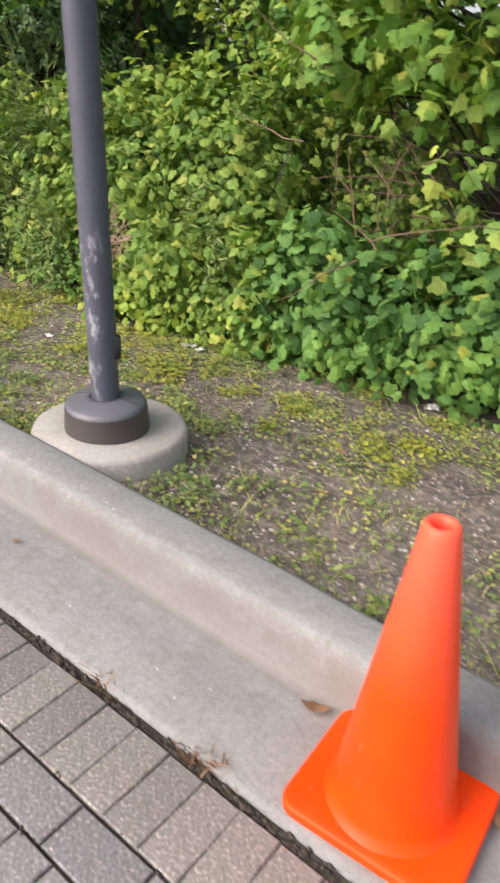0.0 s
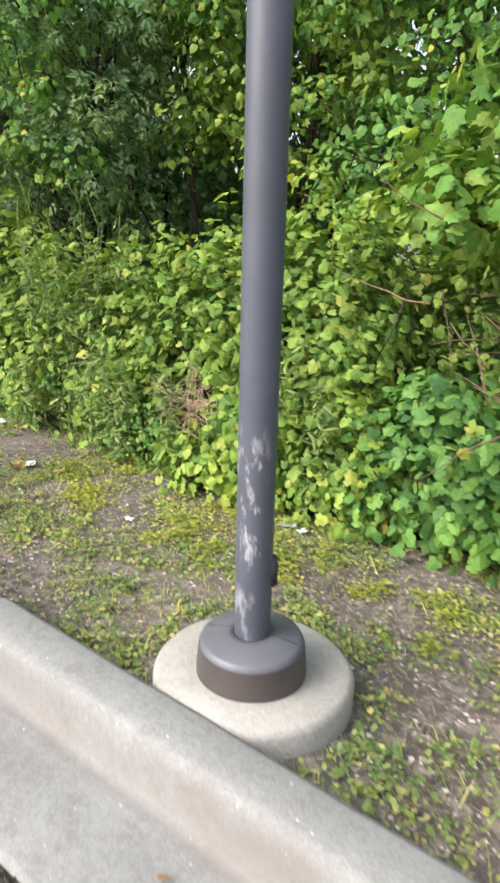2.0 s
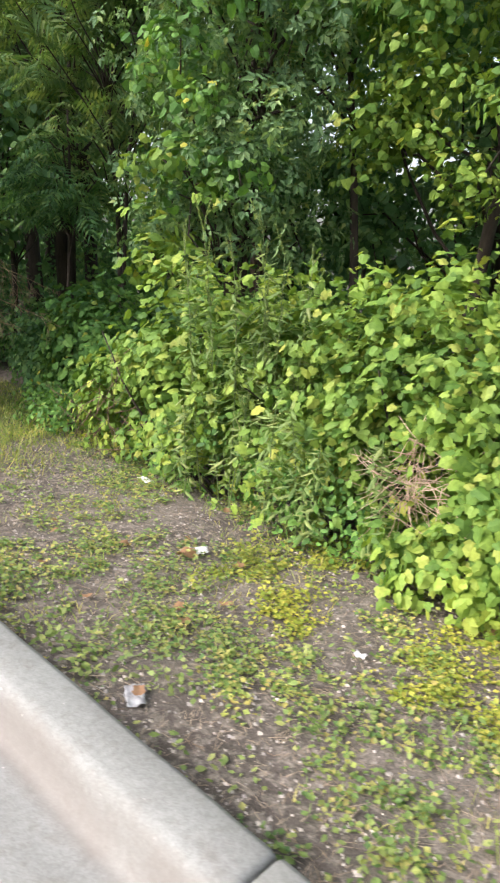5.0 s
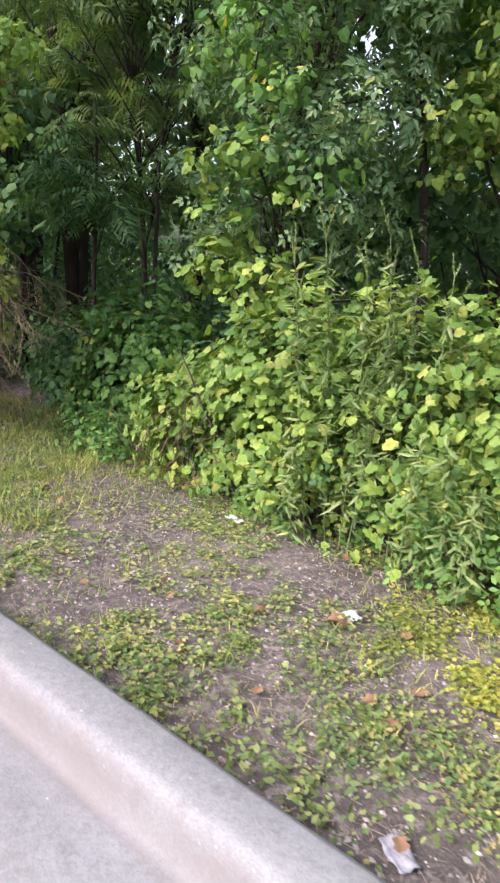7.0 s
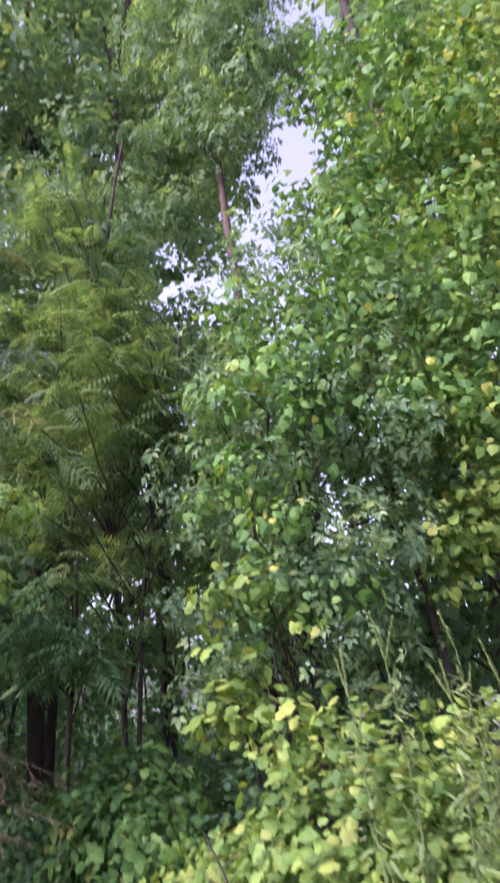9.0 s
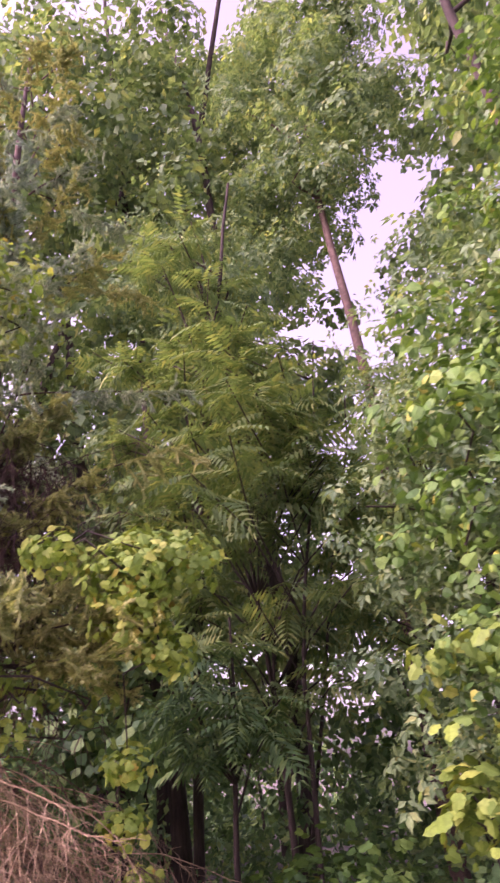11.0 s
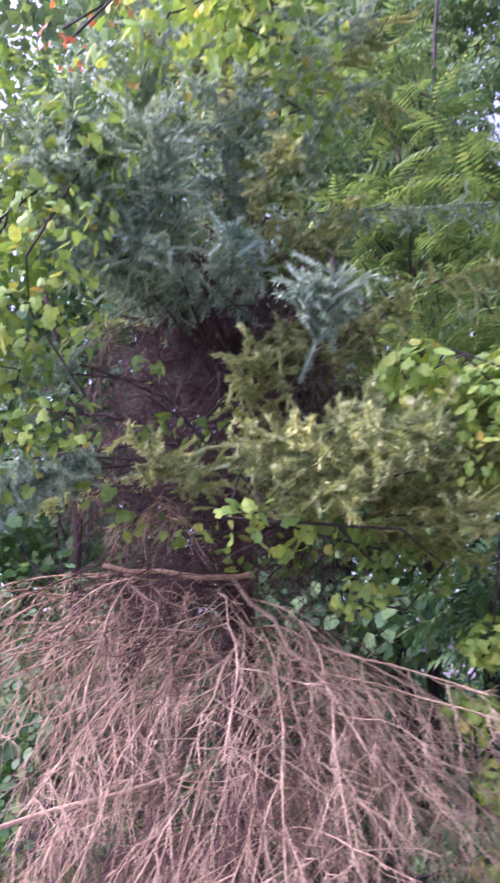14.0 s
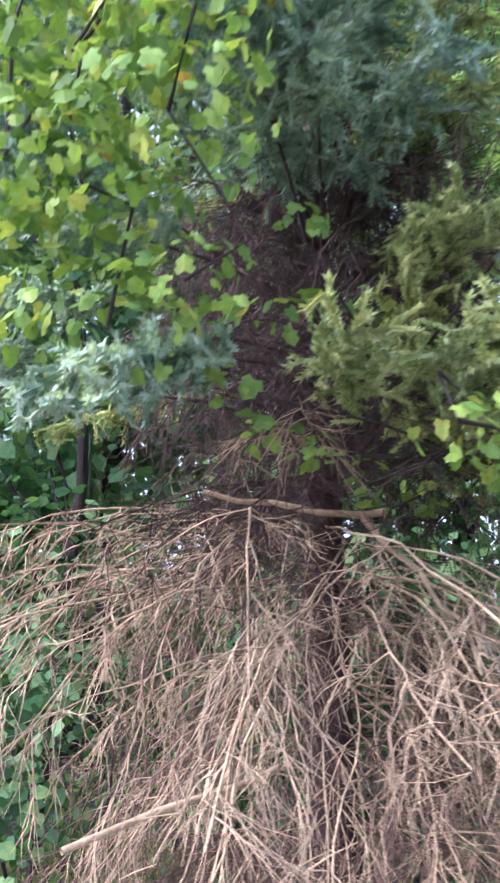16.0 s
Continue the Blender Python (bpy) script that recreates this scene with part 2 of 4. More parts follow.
def paint_mat(name, colour, worn):
    """Dark grey pole paint, scuffed pale along the lower shaft."""
    m, nt, b, out = mat(name)
    a, c = tex(nt, 5.0, 4.0), tex(nt, 26.0, 6.0, 0.7, stretch=(1, 1, 0.3))
    col = mix(nt, ramp(nt, a, (0.4, (0, 0, 0)), (0.6, (1, 1, 1))), colour, tuple(v * 1.18 for v in colour))
    tc = nt.nodes.new("ShaderNodeTexCoord")
    sep = nt.nodes.new("ShaderNodeSeparateXYZ")
    nt.links.new(tc.outputs["Object"], sep.inputs[0])
    if worn:
        low = ramp(nt, sep.outputs["Z"], (0.12, (0.3, 0.3, 0.3)), (0.5, (1, 1, 1)), (0.66, (1, 1, 1)), (0.78, (0.0, 0.0, 0.0)))
        side = node(nt, "ShaderNodeMath")
        side.operation = "MULTIPLY_ADD"
        nt.links.new(sep.outputs["Y"], side.inputs[0])
        side.inputs[1].default_value, side.inputs[2].default_value = -14.0, 0.1
        scuff = ramp(nt, c, (0.53, (0, 0, 0)), (0.62, (0.9, 0.9, 0.9)))
        f = mix(nt, 1.0, mix(nt, 1.0, low, scuff, "MULTIPLY"), ramp(nt, side.outputs[0], (0.2, (0, 0, 0)), (0.55, (1, 1, 1))), "MULTIPLY")
        col = mix(nt, f, col, (0.42, 0.435, 0.46))
    nt.links.new(col, b.inputs["Base Color"])
    b.inputs["Roughness"].default_value = 0.45
    bump(nt, b, c, 0.06, 0.003)
    return m


M_CONE = cone_mat()
M_POLE = paint_mat("grey_pole_paint", (0.068, 0.076, 0.098), True)
# base cover: lighter blue-grey top, darker brown side
M_COVER_TOP = paint_mat("grey_cover_paint", (0.1, 0.105, 0.122), False)
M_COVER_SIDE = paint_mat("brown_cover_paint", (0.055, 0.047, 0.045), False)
M_RUBBER = plain_mat("dark_box_paint", (0.05, 0.05, 0.06), (0.035, 0.035, 0.04), 20.0, 0.5, 0.1)


# ---- mesh tools ----
def link_mesh(name, me, material, parent=None, label=""):
    me.materials.append(material)
    ob = new(name, me)
    if parent:
        ob.parent = parent
    return tagged(ob, label)


def part(name, bm, material, parent, label="", smooth=True):
    me = bpy.data.meshes.new(name)
    bm.to_mesh(me)
    bm.free()
    if smooth:
        me.shade_smooth()
    return link_mesh(name, me, material, parent, label)


def tri_mesh(name, verts, tris, smooth=False):
    """A mesh out of arrays of places and triangles."""
    me = bpy.data.meshes.new(name)
    verts, tris = np.asarray(verts, np.float32), np.asarray(tris, np.int32)
    me.vertices.add(len(verts))
    me.vertices.foreach_set("co", verts.ravel())
    me.loops.add(tris.size)
    me.loops.foreach_set("vertex_index", tris.ravel())
    me.polygons.add(len(tris))
    me.polygons.foreach_set("loop_start", np.arange(0, tris.size, 3, dtype=np.int32))
    me.polygons.foreach_set("use_smooth", np.full(len(tris), smooth))
    me.update(calc_edges=True)
    return me


def fan(outline, mid):
    """A leaf's template: a fan round its middle, out of half an outline (u along, v across), folded a little."""
    pts = [(u, v) for u, v in outline] + [(u, -v) for u, v in reversed(outline[1:-1])]
    verts = [(mid, 0.0, 0.05)] + [(u, v, -0.25 * abs(v) - 0.12 * u * u + 0.05) for u, v in pts]
    n = len(pts)
    return np.array(verts, float), np.array([(0, 1 + i, 1 + (i + 1) % n) for i in range(n)])


GRAPE = fan([(0.06, 0), (-0.1, 0.3), (0.22, 0.52), (0.34, 0.36), (0.65, 0.4), (1.0, 0)], 0.32)
BLADE = (np.array([(0, 0, 0), (0.5, 0.3, -0.06), (1.0, 0, -0.12), (0.5, -0.3, -0.06)], float), np.array([(0, 1, 2), (0, 2, 3)]))
MAPLE = fan([(0, 0), (0.0, 0.3), (0.22, 0.55), (0.36, 0.38), (0.68, 0.45), (0.72, 0.22), (1.0, 0)], 0.35)
OVAL = (np.array([(0, 0, 0), (0.32, 0.27, -0.05), (0.68, 0.2, -0.07), (1, 0, -0.1), (0.68, -0.2, -0.07), (0.32, -0.27, -0.05), (0.5, 0, 0.02)], float), np.array([(0, 1, 5), (1, 2, 4), (1, 4, 5), (2, 3, 4)]))
LANCE = fan([(0, 0), (0.3, 0.11), (0.7, 0.08), (1.0, 0)], 0.4)

VINE = fan([(0.02, 0), (0.0, 0.42), (0.5, 0.44), (1.0, 0)], 0.35)
BROAD = (OVAL[0] * np.array((1.0, 1.55, 1.0)), OVAL[1])
RHOMB = (np.array([(0, 0, 0), (0.45, 0.42, 0.06), (1.0, 0, -0.05), (0.45, -0.42, 0.06)], float), np.array([(0, 1, 2), (0, 2, 3)]))


def leaflets(*blades):
    """A compound leaf: each blade (along, side, way in degrees, length, width) is one folded leaflet."""
    v, t = [], []
    for u, w, deg, ln, wd in blades:
        c, s, k = math.cos(radians(deg)), math.sin(radians(deg)), len(v)
        for a, b, z in ((0, 0, 0.0), (0.42, wd, 0.05), (1.0, 0, -0.12), (0.42, -wd, 0.05)):
            x = u + ln * (a * c - b * s)
            v.append((x, w + ln * (a * s + b * c), z * ln - 0.22 * x * x))
        t += [(k, k + 1, k + 2), (k, k + 2, k + 3)]
    return np.array(v, float), np.array(t)


ASH = leaflets((0.55, 0, 0, 0.48, 0.27), (0.5, 0.02, 55, 0.42, 0.26), (0.5, -0.02, -55, 0.42, 0.26), (0.2, 0.02, 65, 0.36, 0.27), (0.2, -0.02, -65, 0.36, 0.27))


def pinnate(pairs, width):
    """A long leaf of many narrow leaflets that hang along a midrib."""
    v, t = [], []
    for i in range(pairs):
        u = 0.12 + 0.88 * i / pairs
        ln = width * math.sin(math.pi * (0.25 + 0.7 * i / pairs))
        for s in (-1, 1):
            k = len(v)
            z = -0.35 * u * u
            v += [(u, 0, z), (u - 0.01, s * ln * 0.42, z - 0.02), (u + 0.13, s * ln, z - 0.14), (u + 0.085, s * ln * 0.42, z - 0.05)]
            t += [(k, k + 1, k + 3), (k + 1, k + 2, k + 3)]
    k = len(v)
    v += [(0, -0.006, 0), (0, 0.006, 0), (1, 0, -0.35)]
    t += [(k, k + 1, k + 2)]
    return np.array(v, float), np.array(t)


FROND = pinnate(8, 0.26)


def leaf_cloud(name, places, out, size, shape, material, parent=None, label="", spread=0.8, droop=0.35, jitter=0.27, up=0.35):
    """Many leaves in one mesh: each lies roughly across its outward way, its tip drooping."""
    places = np.asarray(places, float)
    n = len(places)
    nrm = np.asarray(out, float) + R.normal(0, spread, (n, 3)) * 0.6
    nrm[:, 2] += up
    nrm /= np.linalg.norm(nrm, axis=1)[:, None] + 1e-9
    way = R.normal(0, 1, (n, 3))
    way[:, 2] -= droop * 2
    way -= nrm * np.sum(way * nrm, axis=1)[:, None]
    way /= np.linalg.norm(way, axis=1)[:, None] + 1e-9
    side = np.cross(nrm, way)
    s = size * np.clip(np.exp(R.normal(0, jitter, n)), 0.55, 1.5)[:, None]
    tv, tt = shape
    v = places[:, None, :] + s[:, None] * (tv[None, :, 0:1] * way[:, None] + tv[None, :, 1:2] * side[:, None] + tv[None, :, 2:3] * nrm[:, None])
    t = tt[None] + (np.arange(n) * len(tv))[:, None, None]
    return link_mesh(name, tri_mesh(name, v.reshape(-1, 3), t.reshape(-1, 3)), material, parent, label)


def ball_points(n, inner=0.0):
    d = R.normal(0, 1, (n, 3))
    d /= np.linalg.norm(d, axis=1)[:, None]
    r = (inner ** 3 + (1 - inner ** 3) * R.rand(n)) ** (1 / 3)
    return d * r[:, None], d


def clump_leaves(clumps, per, inner=0.3, flat=0.75):
    """Leaf places and outward ways for a list of clumps (centre, radius)."""
    P, D = [], []
    for c, r in clumps:
        p, d = ball_points(max(3, int(per * (r / 0.4) ** 2)), inner)
        p[:, 2] *= flat
        P.append(p * r + np.array(c))
        D.append(d)
    return np.concatenate(P), np.concatenate(D)


class Tubes:
    """Gathers tapered tubes along polylines into one mesh."""

    def __init__(self, sides=4):
        self.v, self.t, self.sides = [], [], sides

    def add(self, pts, r0, r1):
        k0, n, s = len(self.v), len(pts), self.sides
        for i, p in enumerate(pts):
            a = pts[min(i + 1, n - 1)] - pts[max(i - 1, 0)]
            a = a / (np.linalg.norm(a) + 1e-9)
            u = np.cross(a, (0.3, 0.2, 0.93) if abs(a[2]) < 0.9 else (1, 0, 0))
            u /= np.linalg.norm(u) + 1e-9
            w = np.cross(a, u)
            r = r0 + (r1 - r0) * i / (n - 1)
            for j in range(s):
                q = 2 * math.pi * j / s
                self.v.append(p + r * (math.cos(q) * u + math.sin(q) * w))
        for i in range(n - 1):
            for j in range(s):
                a, b = k0 + i * s + j, k0 + i * s + (j + 1) % s
                self.t += [(a, b, a + s), (b, b + s, a + s)]

    def build(self, name, material, parent=None, label="", smooth=True):
        return link_mesh(name, tri_mesh(name, np.array(self.v), np.array(self.t), smooth), material, parent, label)


def bent(start, way, length, n, wobble, sag=0.0):
    """A wandering line of n steps; sag bends it down as it goes."""
    p, d = [np.array(start, float)], np.array(way, float)
    d /= np.linalg.norm(d)
    for _ in range(n):
        d = d + R.normal(0, wobble, 3) + np.array((0, 0, -sag / n))
        d /= np.linalg.norm(d)
        p.append(p[-1] + d * length / n)
    return p


def lathe(profile, seg=48):
    bm = bmesh.new()
    rings = [[bm.verts.new((r * math.cos(2 * math.pi * i / seg), r * math.sin(2 * math.pi * i / seg), z)) for i in range(seg)] for r, z in profile]
    for a, b in zip(rings, rings[1:]):
        for i in range(seg):
            bm.faces.new((a[i], a[(i + 1) % seg], b[(i + 1) % seg], b[i]))
    return bm


def soil_height(x, y):
    if y < 1.33:
        return -0.12
    e = min(1.0, (y - 1.33) / 0.12)
    base = 0.032 - 0.04 * min(1.9, y - 1.4) - 0.04 * max(0.0, min(1.0, y - 2.4))
    rough = 0.022 * noise.noise((x * 1.3, y * 1.3, 0)) + 0.01 * noise.noise((x * 6, y * 6, 3)) + 0.005 * noise.noise((x * 19, y * 19, 5))
    heap = 0.06 * math.exp(-((x + 1.86) ** 2 + (y - 1.59) ** 2) / 0.22)
    return base + heap + rough * e * (1.0 if y < 14 else 0.3)


# ---- ground, pavement, kerb ----
def axis_steps(lo, hi, a, b, fine, coarse=1.25):
    """Close steps between a and b, widening ones out to lo and hi."""
    mid = list(np.arange(a, b, fine))
    left, right, s = [], [], fine
    x = a
    while x > lo:
        s *= coarse
        x -= s
        left.append(max(x, lo))
    s, x = fine, mid[-1]
    while x < hi:
        s *= coarse
        x += s
        right.append(min(x, hi))
    return left[::-1] + mid + right


gx, gy = axis_steps(-400, 400, -9.5, 1.0, 0.045), [-400, -50, 1.2, 1.3] + axis_steps(1.34, 600, 1.341, 4.2, 0.04)[1:]
gv = [(x, y, soil_height(x, y)) for y in gy for x in gx]
nx = len(gx)
gt = []
for j in range(len(gy) - 1):
    for i in range(nx - 1):
        a = j * nx + i
        gt += [(a, a + 1, a + nx), (a + 1, a + nx + 1, a + nx)]
ground = link_mesh("ground", tri_mesh("ground", gv, gt, True), M_SOIL)
tagged(ground, "bare grey-brown soil strip with gravel and weeds", "ground", kind="structure")

# paving bed that the pavers stand in
bm = bmesh.new()
bmesh.ops.create_grid(bm, x_segments=40, y_segments=20, size=1.0)
for v in bm.verts:
    v.co = Vector((v.co.x * 30 - 4, -14.6 + v.co.y * 15.4, -0.012 + 0.004 * noise.noise((v.co.x * 90, v.co.y * 60, 1))))
pavement = part("pavement", bm, M_JOINT, None)
tagged(pavement, "block paving with dark mossy joints beside the gutter", "pavement", kind="structure")

KERB_PROFILE = [(0.798, -0.12), (0.798, 0.006), (0.815, 0.014), (1.0, 0.012), (1.095, 0.008), (1.118, 0.012), (1.128, 0.026), (1.136, 0.08),
                (1.142, 0.132), (1.148, 0.15), (1.16, 0.163), (1.178, 0.169), (1.22, 0.171), (1.29, 0.171), (1.307, 0.165), (1.314, 0.15), (1.316, -0.12)]


def kerb_section(x0, x1):
    """One cast length of kerb and gutter, its arrises rounded at both joints."""
    bm = bmesh.new()
    n = max(2, int((x1 - x0) / 0.06))
    xs = [x0, x0 + 0.006, x0 + 0.018] + [x0 + (x1 - x0) * i / n for i in range(1, n)] + [x1 - 0.018, x1 - 0.006, x1]
    rings = []
    for i, x in enumerate(xs):
        sink = {0: 0.014, 1: 0.005}.get(i, {len(xs) - 1: 0.014, len(xs) - 2: 0.005}.get(i, 0.0))
        ring = []
        for y, z in KERB_PROFILE:
            w = 0.0025 * noise.noise((x * 3, y * 9, z * 9)) + 0.0012 * noise.noise((x * 17, y * 40, z * 40))
            edge = 0.003 * noise.noise((x * 8, 2, 0)) if y > 1.28 else 0.0
            ring.append(bm.verts.new((x, y - (0.5 * sink if 1.1 < y < 1.17 else 0) + w + edge, z - (sink if z > 0 else 0) + w)))
        rings.append(ring)
    for a, b in zip(rings, rings[1:]):
        for j in range(len(a) - 1):
            bm.faces.new((a[j], a[j + 1], b[j + 1], b[j]))
    bm.faces.new(rings[0])
    bm.faces.new(rings[-1][::-1])
    bmesh.ops.recalc_face_normals(bm, faces=bm.faces)
    return bm


kerb = tagged(new("kerb"), "pale grey cast concrete kerb with gutter", "kerb", kind="structure")
for k in range(-5, 3):
    part("kerb_section", kerb_section(-2.735 + 3.05 * k + 0.004, -2.735 + 3.05 * (k + 1) - 0.004), M_KERB, kerb)

# ---- footing and light pole ----
PX, PY = -1.857, 1.567
FX, FY = -1.862, 1.588
bm = lathe([(0.0, 0.138), (0.2, 0.138), (0.28, 0.136), (0.293, 0.129), (0.3, 0.113), (0.302, -0.1)], 64)
for v in bm.verts:
    w = 0.004 * noise.noise((v.co.x * 9, v.co.y * 9, v.co.z * 9))
    v.co += Vector((v.co.x * w * 3, v.co.y * w * 3, w * 0.6 if v.co.z > 0 else 0))
    v.co.y = max(v.co.y, 1.32 - FY)
footing = part("concrete_footing", bm, M_FOOT, None)
footing.location = (FX, FY, 0.02)
tagged(footing, "round cream concrete footing of the light pole", "footing")

pole = tagged(new("light_pole"), "dark grey painted steel light pole with scuffed shaft", "light pole")
pole.matrix_world = pose(PX, PY, 0.155, 2.6, 0.4, 0)
bm = lathe([(0.053, 0.0), (0.052, 0.3), (0.051, 1.5), (0.048, 3.5), (0.045, 6.0), (0.0, 6.01)], 40)
part("shaft", bm, M_POLE, pole)
bm = lathe([(0.161, 0.0), (0.159, 0.04), (0.153, 0.1), (0.148, 0.112), (0.138, 0.117), (0.075, 0.13), (0.056, 0.134), (0.052, 0.12)], 56)
cover = part("base_cover", bm, M_COVER_TOP, pole, "two-piece base cover with lighter grey top")
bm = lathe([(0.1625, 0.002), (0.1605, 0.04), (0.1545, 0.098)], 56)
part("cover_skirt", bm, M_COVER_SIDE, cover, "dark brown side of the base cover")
for a in (200, 20):
    bm = bmesh.new()
    bmesh.ops.create_cube(bm, size=1.0, matrix=pose(0.098 * math.cos(radians(a)), 0.098 * math.sin(radians(a)), 0.1257, 0, 10, a) @ Matrix.Diagonal((0.078, 0.0022, 0.002, 1)))
    part("cover_seam", bm, M_RUBBER, cover)
bm = bmesh.new()
bmesh.ops.create_cube(bm, size=1.0, matrix=Matrix.Translation((0.037, 0.03, 0.33)) @ pose(0, 0, 0, 0, 0, 40) @ Matrix.Diagonal((0.036, 0.04, 0.09, 1)))
bmesh.ops.bevel(bm, geom=bm.edges[:], offset=0.006, segments=2, affect="EDGES")
part("handhole_cover", bm, M_RUBBER, pole, "dark handhole cover box")

# ---- traffic cone ----
cone = tagged(new("traffic_cone"), "bright orange plastic traffic cone standing in the gutter", "traffic cone")
cone.matrix_world = pose(-0.29, 0.985, 0.014, 0.0, -2.2, 3)
bm = bmesh.new()
rings = []
for inset, z in ((0.004, 0.0), (0.0, 0.004), (0.0, 0.024), (0.004, 0.03), (0.012, 0.032), (0.03, 0.0335)):
    ring = []
    for cx, cy, a0 in ((1, 1, 0), (-1, 1, 90), (-1, -1, 180), (1, -1, 270)):
        for k in range(7):
            a = radians(a0 + 15 * k)
            ring.append(bm.verts.new((cx * 0.15 + (0.042 - inset) * math.cos(a), cy * 0.12 + (0.042 - inset) * math.sin(a), z)))
    rings.append(ring)
for lo, hi in zip(rings, rings[1:]):
    for k in range(28):
        bm.faces.new((lo[k], lo[(k + 1) % 28], hi[(k + 1) % 28], hi[k]))
bm.faces.new(rings[-1])
bm.faces.new(rings[0][::-1])
part("base", bm, M_CONE, cone, smooth=False)
bm = lathe([(0.152, 0.026), (0.146, 0.032), (0.134, 0.045), (0.128, 0.06), (0.118, 0.14), (0.036, 0.69), (0.033, 0.706), (0.027, 0.714),
            (0.021, 0.711), (0.019, 0.695), (0.03, 0.6), (0.1, 0.14)], 56)
part("body", bm, M_CONE, cone)

# ---- vine-covered shrubs behind the soil strip ----
# hollows in the hedge where dry stalks show
RECESSES = [(-3.55, 3.02, 0.42, 0.22), (-5.75, 3.0, 0.28, 0.2), (-4.75, 2.95, 0.15, 0.18)]


def shrub(x, y, rx, ry, h, leaves, material, label, size=0.1, shape=GRAPE, lean=0.0, hollow=0.0):
    """A mound of leafy vine over woody stems, its face steep and its top uneven."""
    ob = tagged(new("vine_shrub"), label, "shrub", "shrubs along the soil strip")
    base = soil_height(x, y)
    ob.location = (x, y, base)
    for _ in range(7):
        tb = Tubes(5)
        a = R.rand() * 6.283
        tb.add(bent((R.normal(0, rx * 0.2), R.normal(0, ry * 0.2), -0.03), (math.cos(a) * 0.6, math.sin(a) * 0.6, 1), h * (0.6 + 0.35 * R.rand()), 7, 0.16), 0.014, 0.004)
        tb.build("stem", M_BARK, ob)
    # leafy shoots over the mound; some sit deep, so that the surface breaks into lobes with dark gaps
    n = max(16, int(leaves * 0.24))
    p, d = ball_points(n, 0.8)
    up = p[:, 2] < 0
    p[up, 2] *= -1
    d[up, 2] *= -0.3
    lump = np.array([1 + 0.26 * noise.noise((q[0] * 2.2 + x, q[1] * 2.2 + y, q[2] * 2.2)) + 0.34 * noise.noise((q[0] * 5 + x, q[1] * 5, q[2] * 5 + y)) for q in p])
    lump[R.rand(n) < 0.28] *= 0.66
    p = p * lump[:, None]
    e = np.sign(p[:, :2]) * np.abs(p[:, :2]) ** 0.75
    P = np.stack([e[:, 0] * rx, e[:, 1] * ry + lean * p[:, 2], 0.03 + np.abs(p[:, 2]) ** 0.85 * h], 1)
    keep = (P[:, 1] < 0.35 * ry) | (P[:, 2] > 0.8 * h) | (R.rand(n) < 0.25)
    P, d = P[keep], d[keep]
    n = len(P)
    way = d * 0.7 + R.normal(0, 0.5, (n, 3)) + np.array((0, 0, 0.25))
    way /= np.linalg.norm(way, axis=1)[:, None]
    f = np.tile(np.linspace(-0.6, 1.0, 7), n)
    P = np.repeat(P, 7, axis=0) + np.repeat(way, 7, axis=0) * (f * size * 1.1)[:, None] + R.normal(0, size * 0.42, (n * 7, 3))
    d = np.repeat(d, 7, axis=0)
    P[:, 2] = np.abs(P[:, 2])
    n = len(P)
    keep = np.ones(n, bool)
    if hollow:
        keep &= ~((P[:, 2] < hollow) & (R.rand(n) < 0.75) & (P[:, 1] < 0))
    for vx, vy, vz, vr in RECESSES:
        keep &= ((P[:, 0] + x - vx) / 1.3) ** 2 + ((P[:, 1] + y - vy) / 1.2) ** 2 + (P[:, 2] + base - vz) ** 2 > vr ** 2
    leaf_cloud("foliage", P[keep], d[keep], size * 0.52, shape, material, ob, spread=0.75, droop=0.5, jitter=0.25, up=0.3)
    return ob


shrub(-7.3, 3.95, 0.65, 0.45, 1.08, 2300, M_SHRUB, "green grape vine over a low shrub in half shade", 0.11, hollow=0.2)
GREEN_VINE = "bright green grape vine mounded over a low shrub"
for x, y, rx, ry, h, n in ((-6.05, 3.5, 0.5, 0.5, 0.72, 1700), (-5.35, 3.55, 0.62, 0.6, 1.24, 3600), (-4.55, 3.62, 0.6, 0.62, 1.22, 3400),
                           (-3.75, 3.7, 0.65, 0.68, 1.36, 3900), (-2.95, 3.75, 0.55, 0.6, 1.5, 4000), (-2.15, 4.5, 0.7, 0.5, 1.5, 3000),
                           (-2.7, 4.5, 0.9, 0.6, 1.9, 1700)):
    shrub(x, y, rx, ry, h, n, M_GRAPE, GREEN_VINE, hollow=0.24)
for x, y, rx, ry, h, n in ((-3.2, 3.12, 0.42, 0.3, 0.62, 1500), (-2.5, 3.22, 0.35, 0.28, 0.62, 1100)):
    shrub(x, y, rx, ry, h, n, M_GRAPE, "low bright green vine seedlings at the hedge foot", 0.1)
# the overhead tree's shadow is put into these shrubs' darker leaf material
for x, y, rx, ry, h, n in ((-2.0, 3.32, 0.46, 0.34, 0.74, 2400), (-1.25, 3.5, 0.5, 0.4, 0.72, 2300), (-0.3, 3.75, 0.6, 0.5, 0.95, 1300), (0.8, 3.9, 0.7, 0.5, 1.2, 600)):
    shrub(x, y, rx, ry, h, n, M_SHRUB, "grape vine sprawling under the maple, shade put into its dark green", 0.12, hollow=0.16)
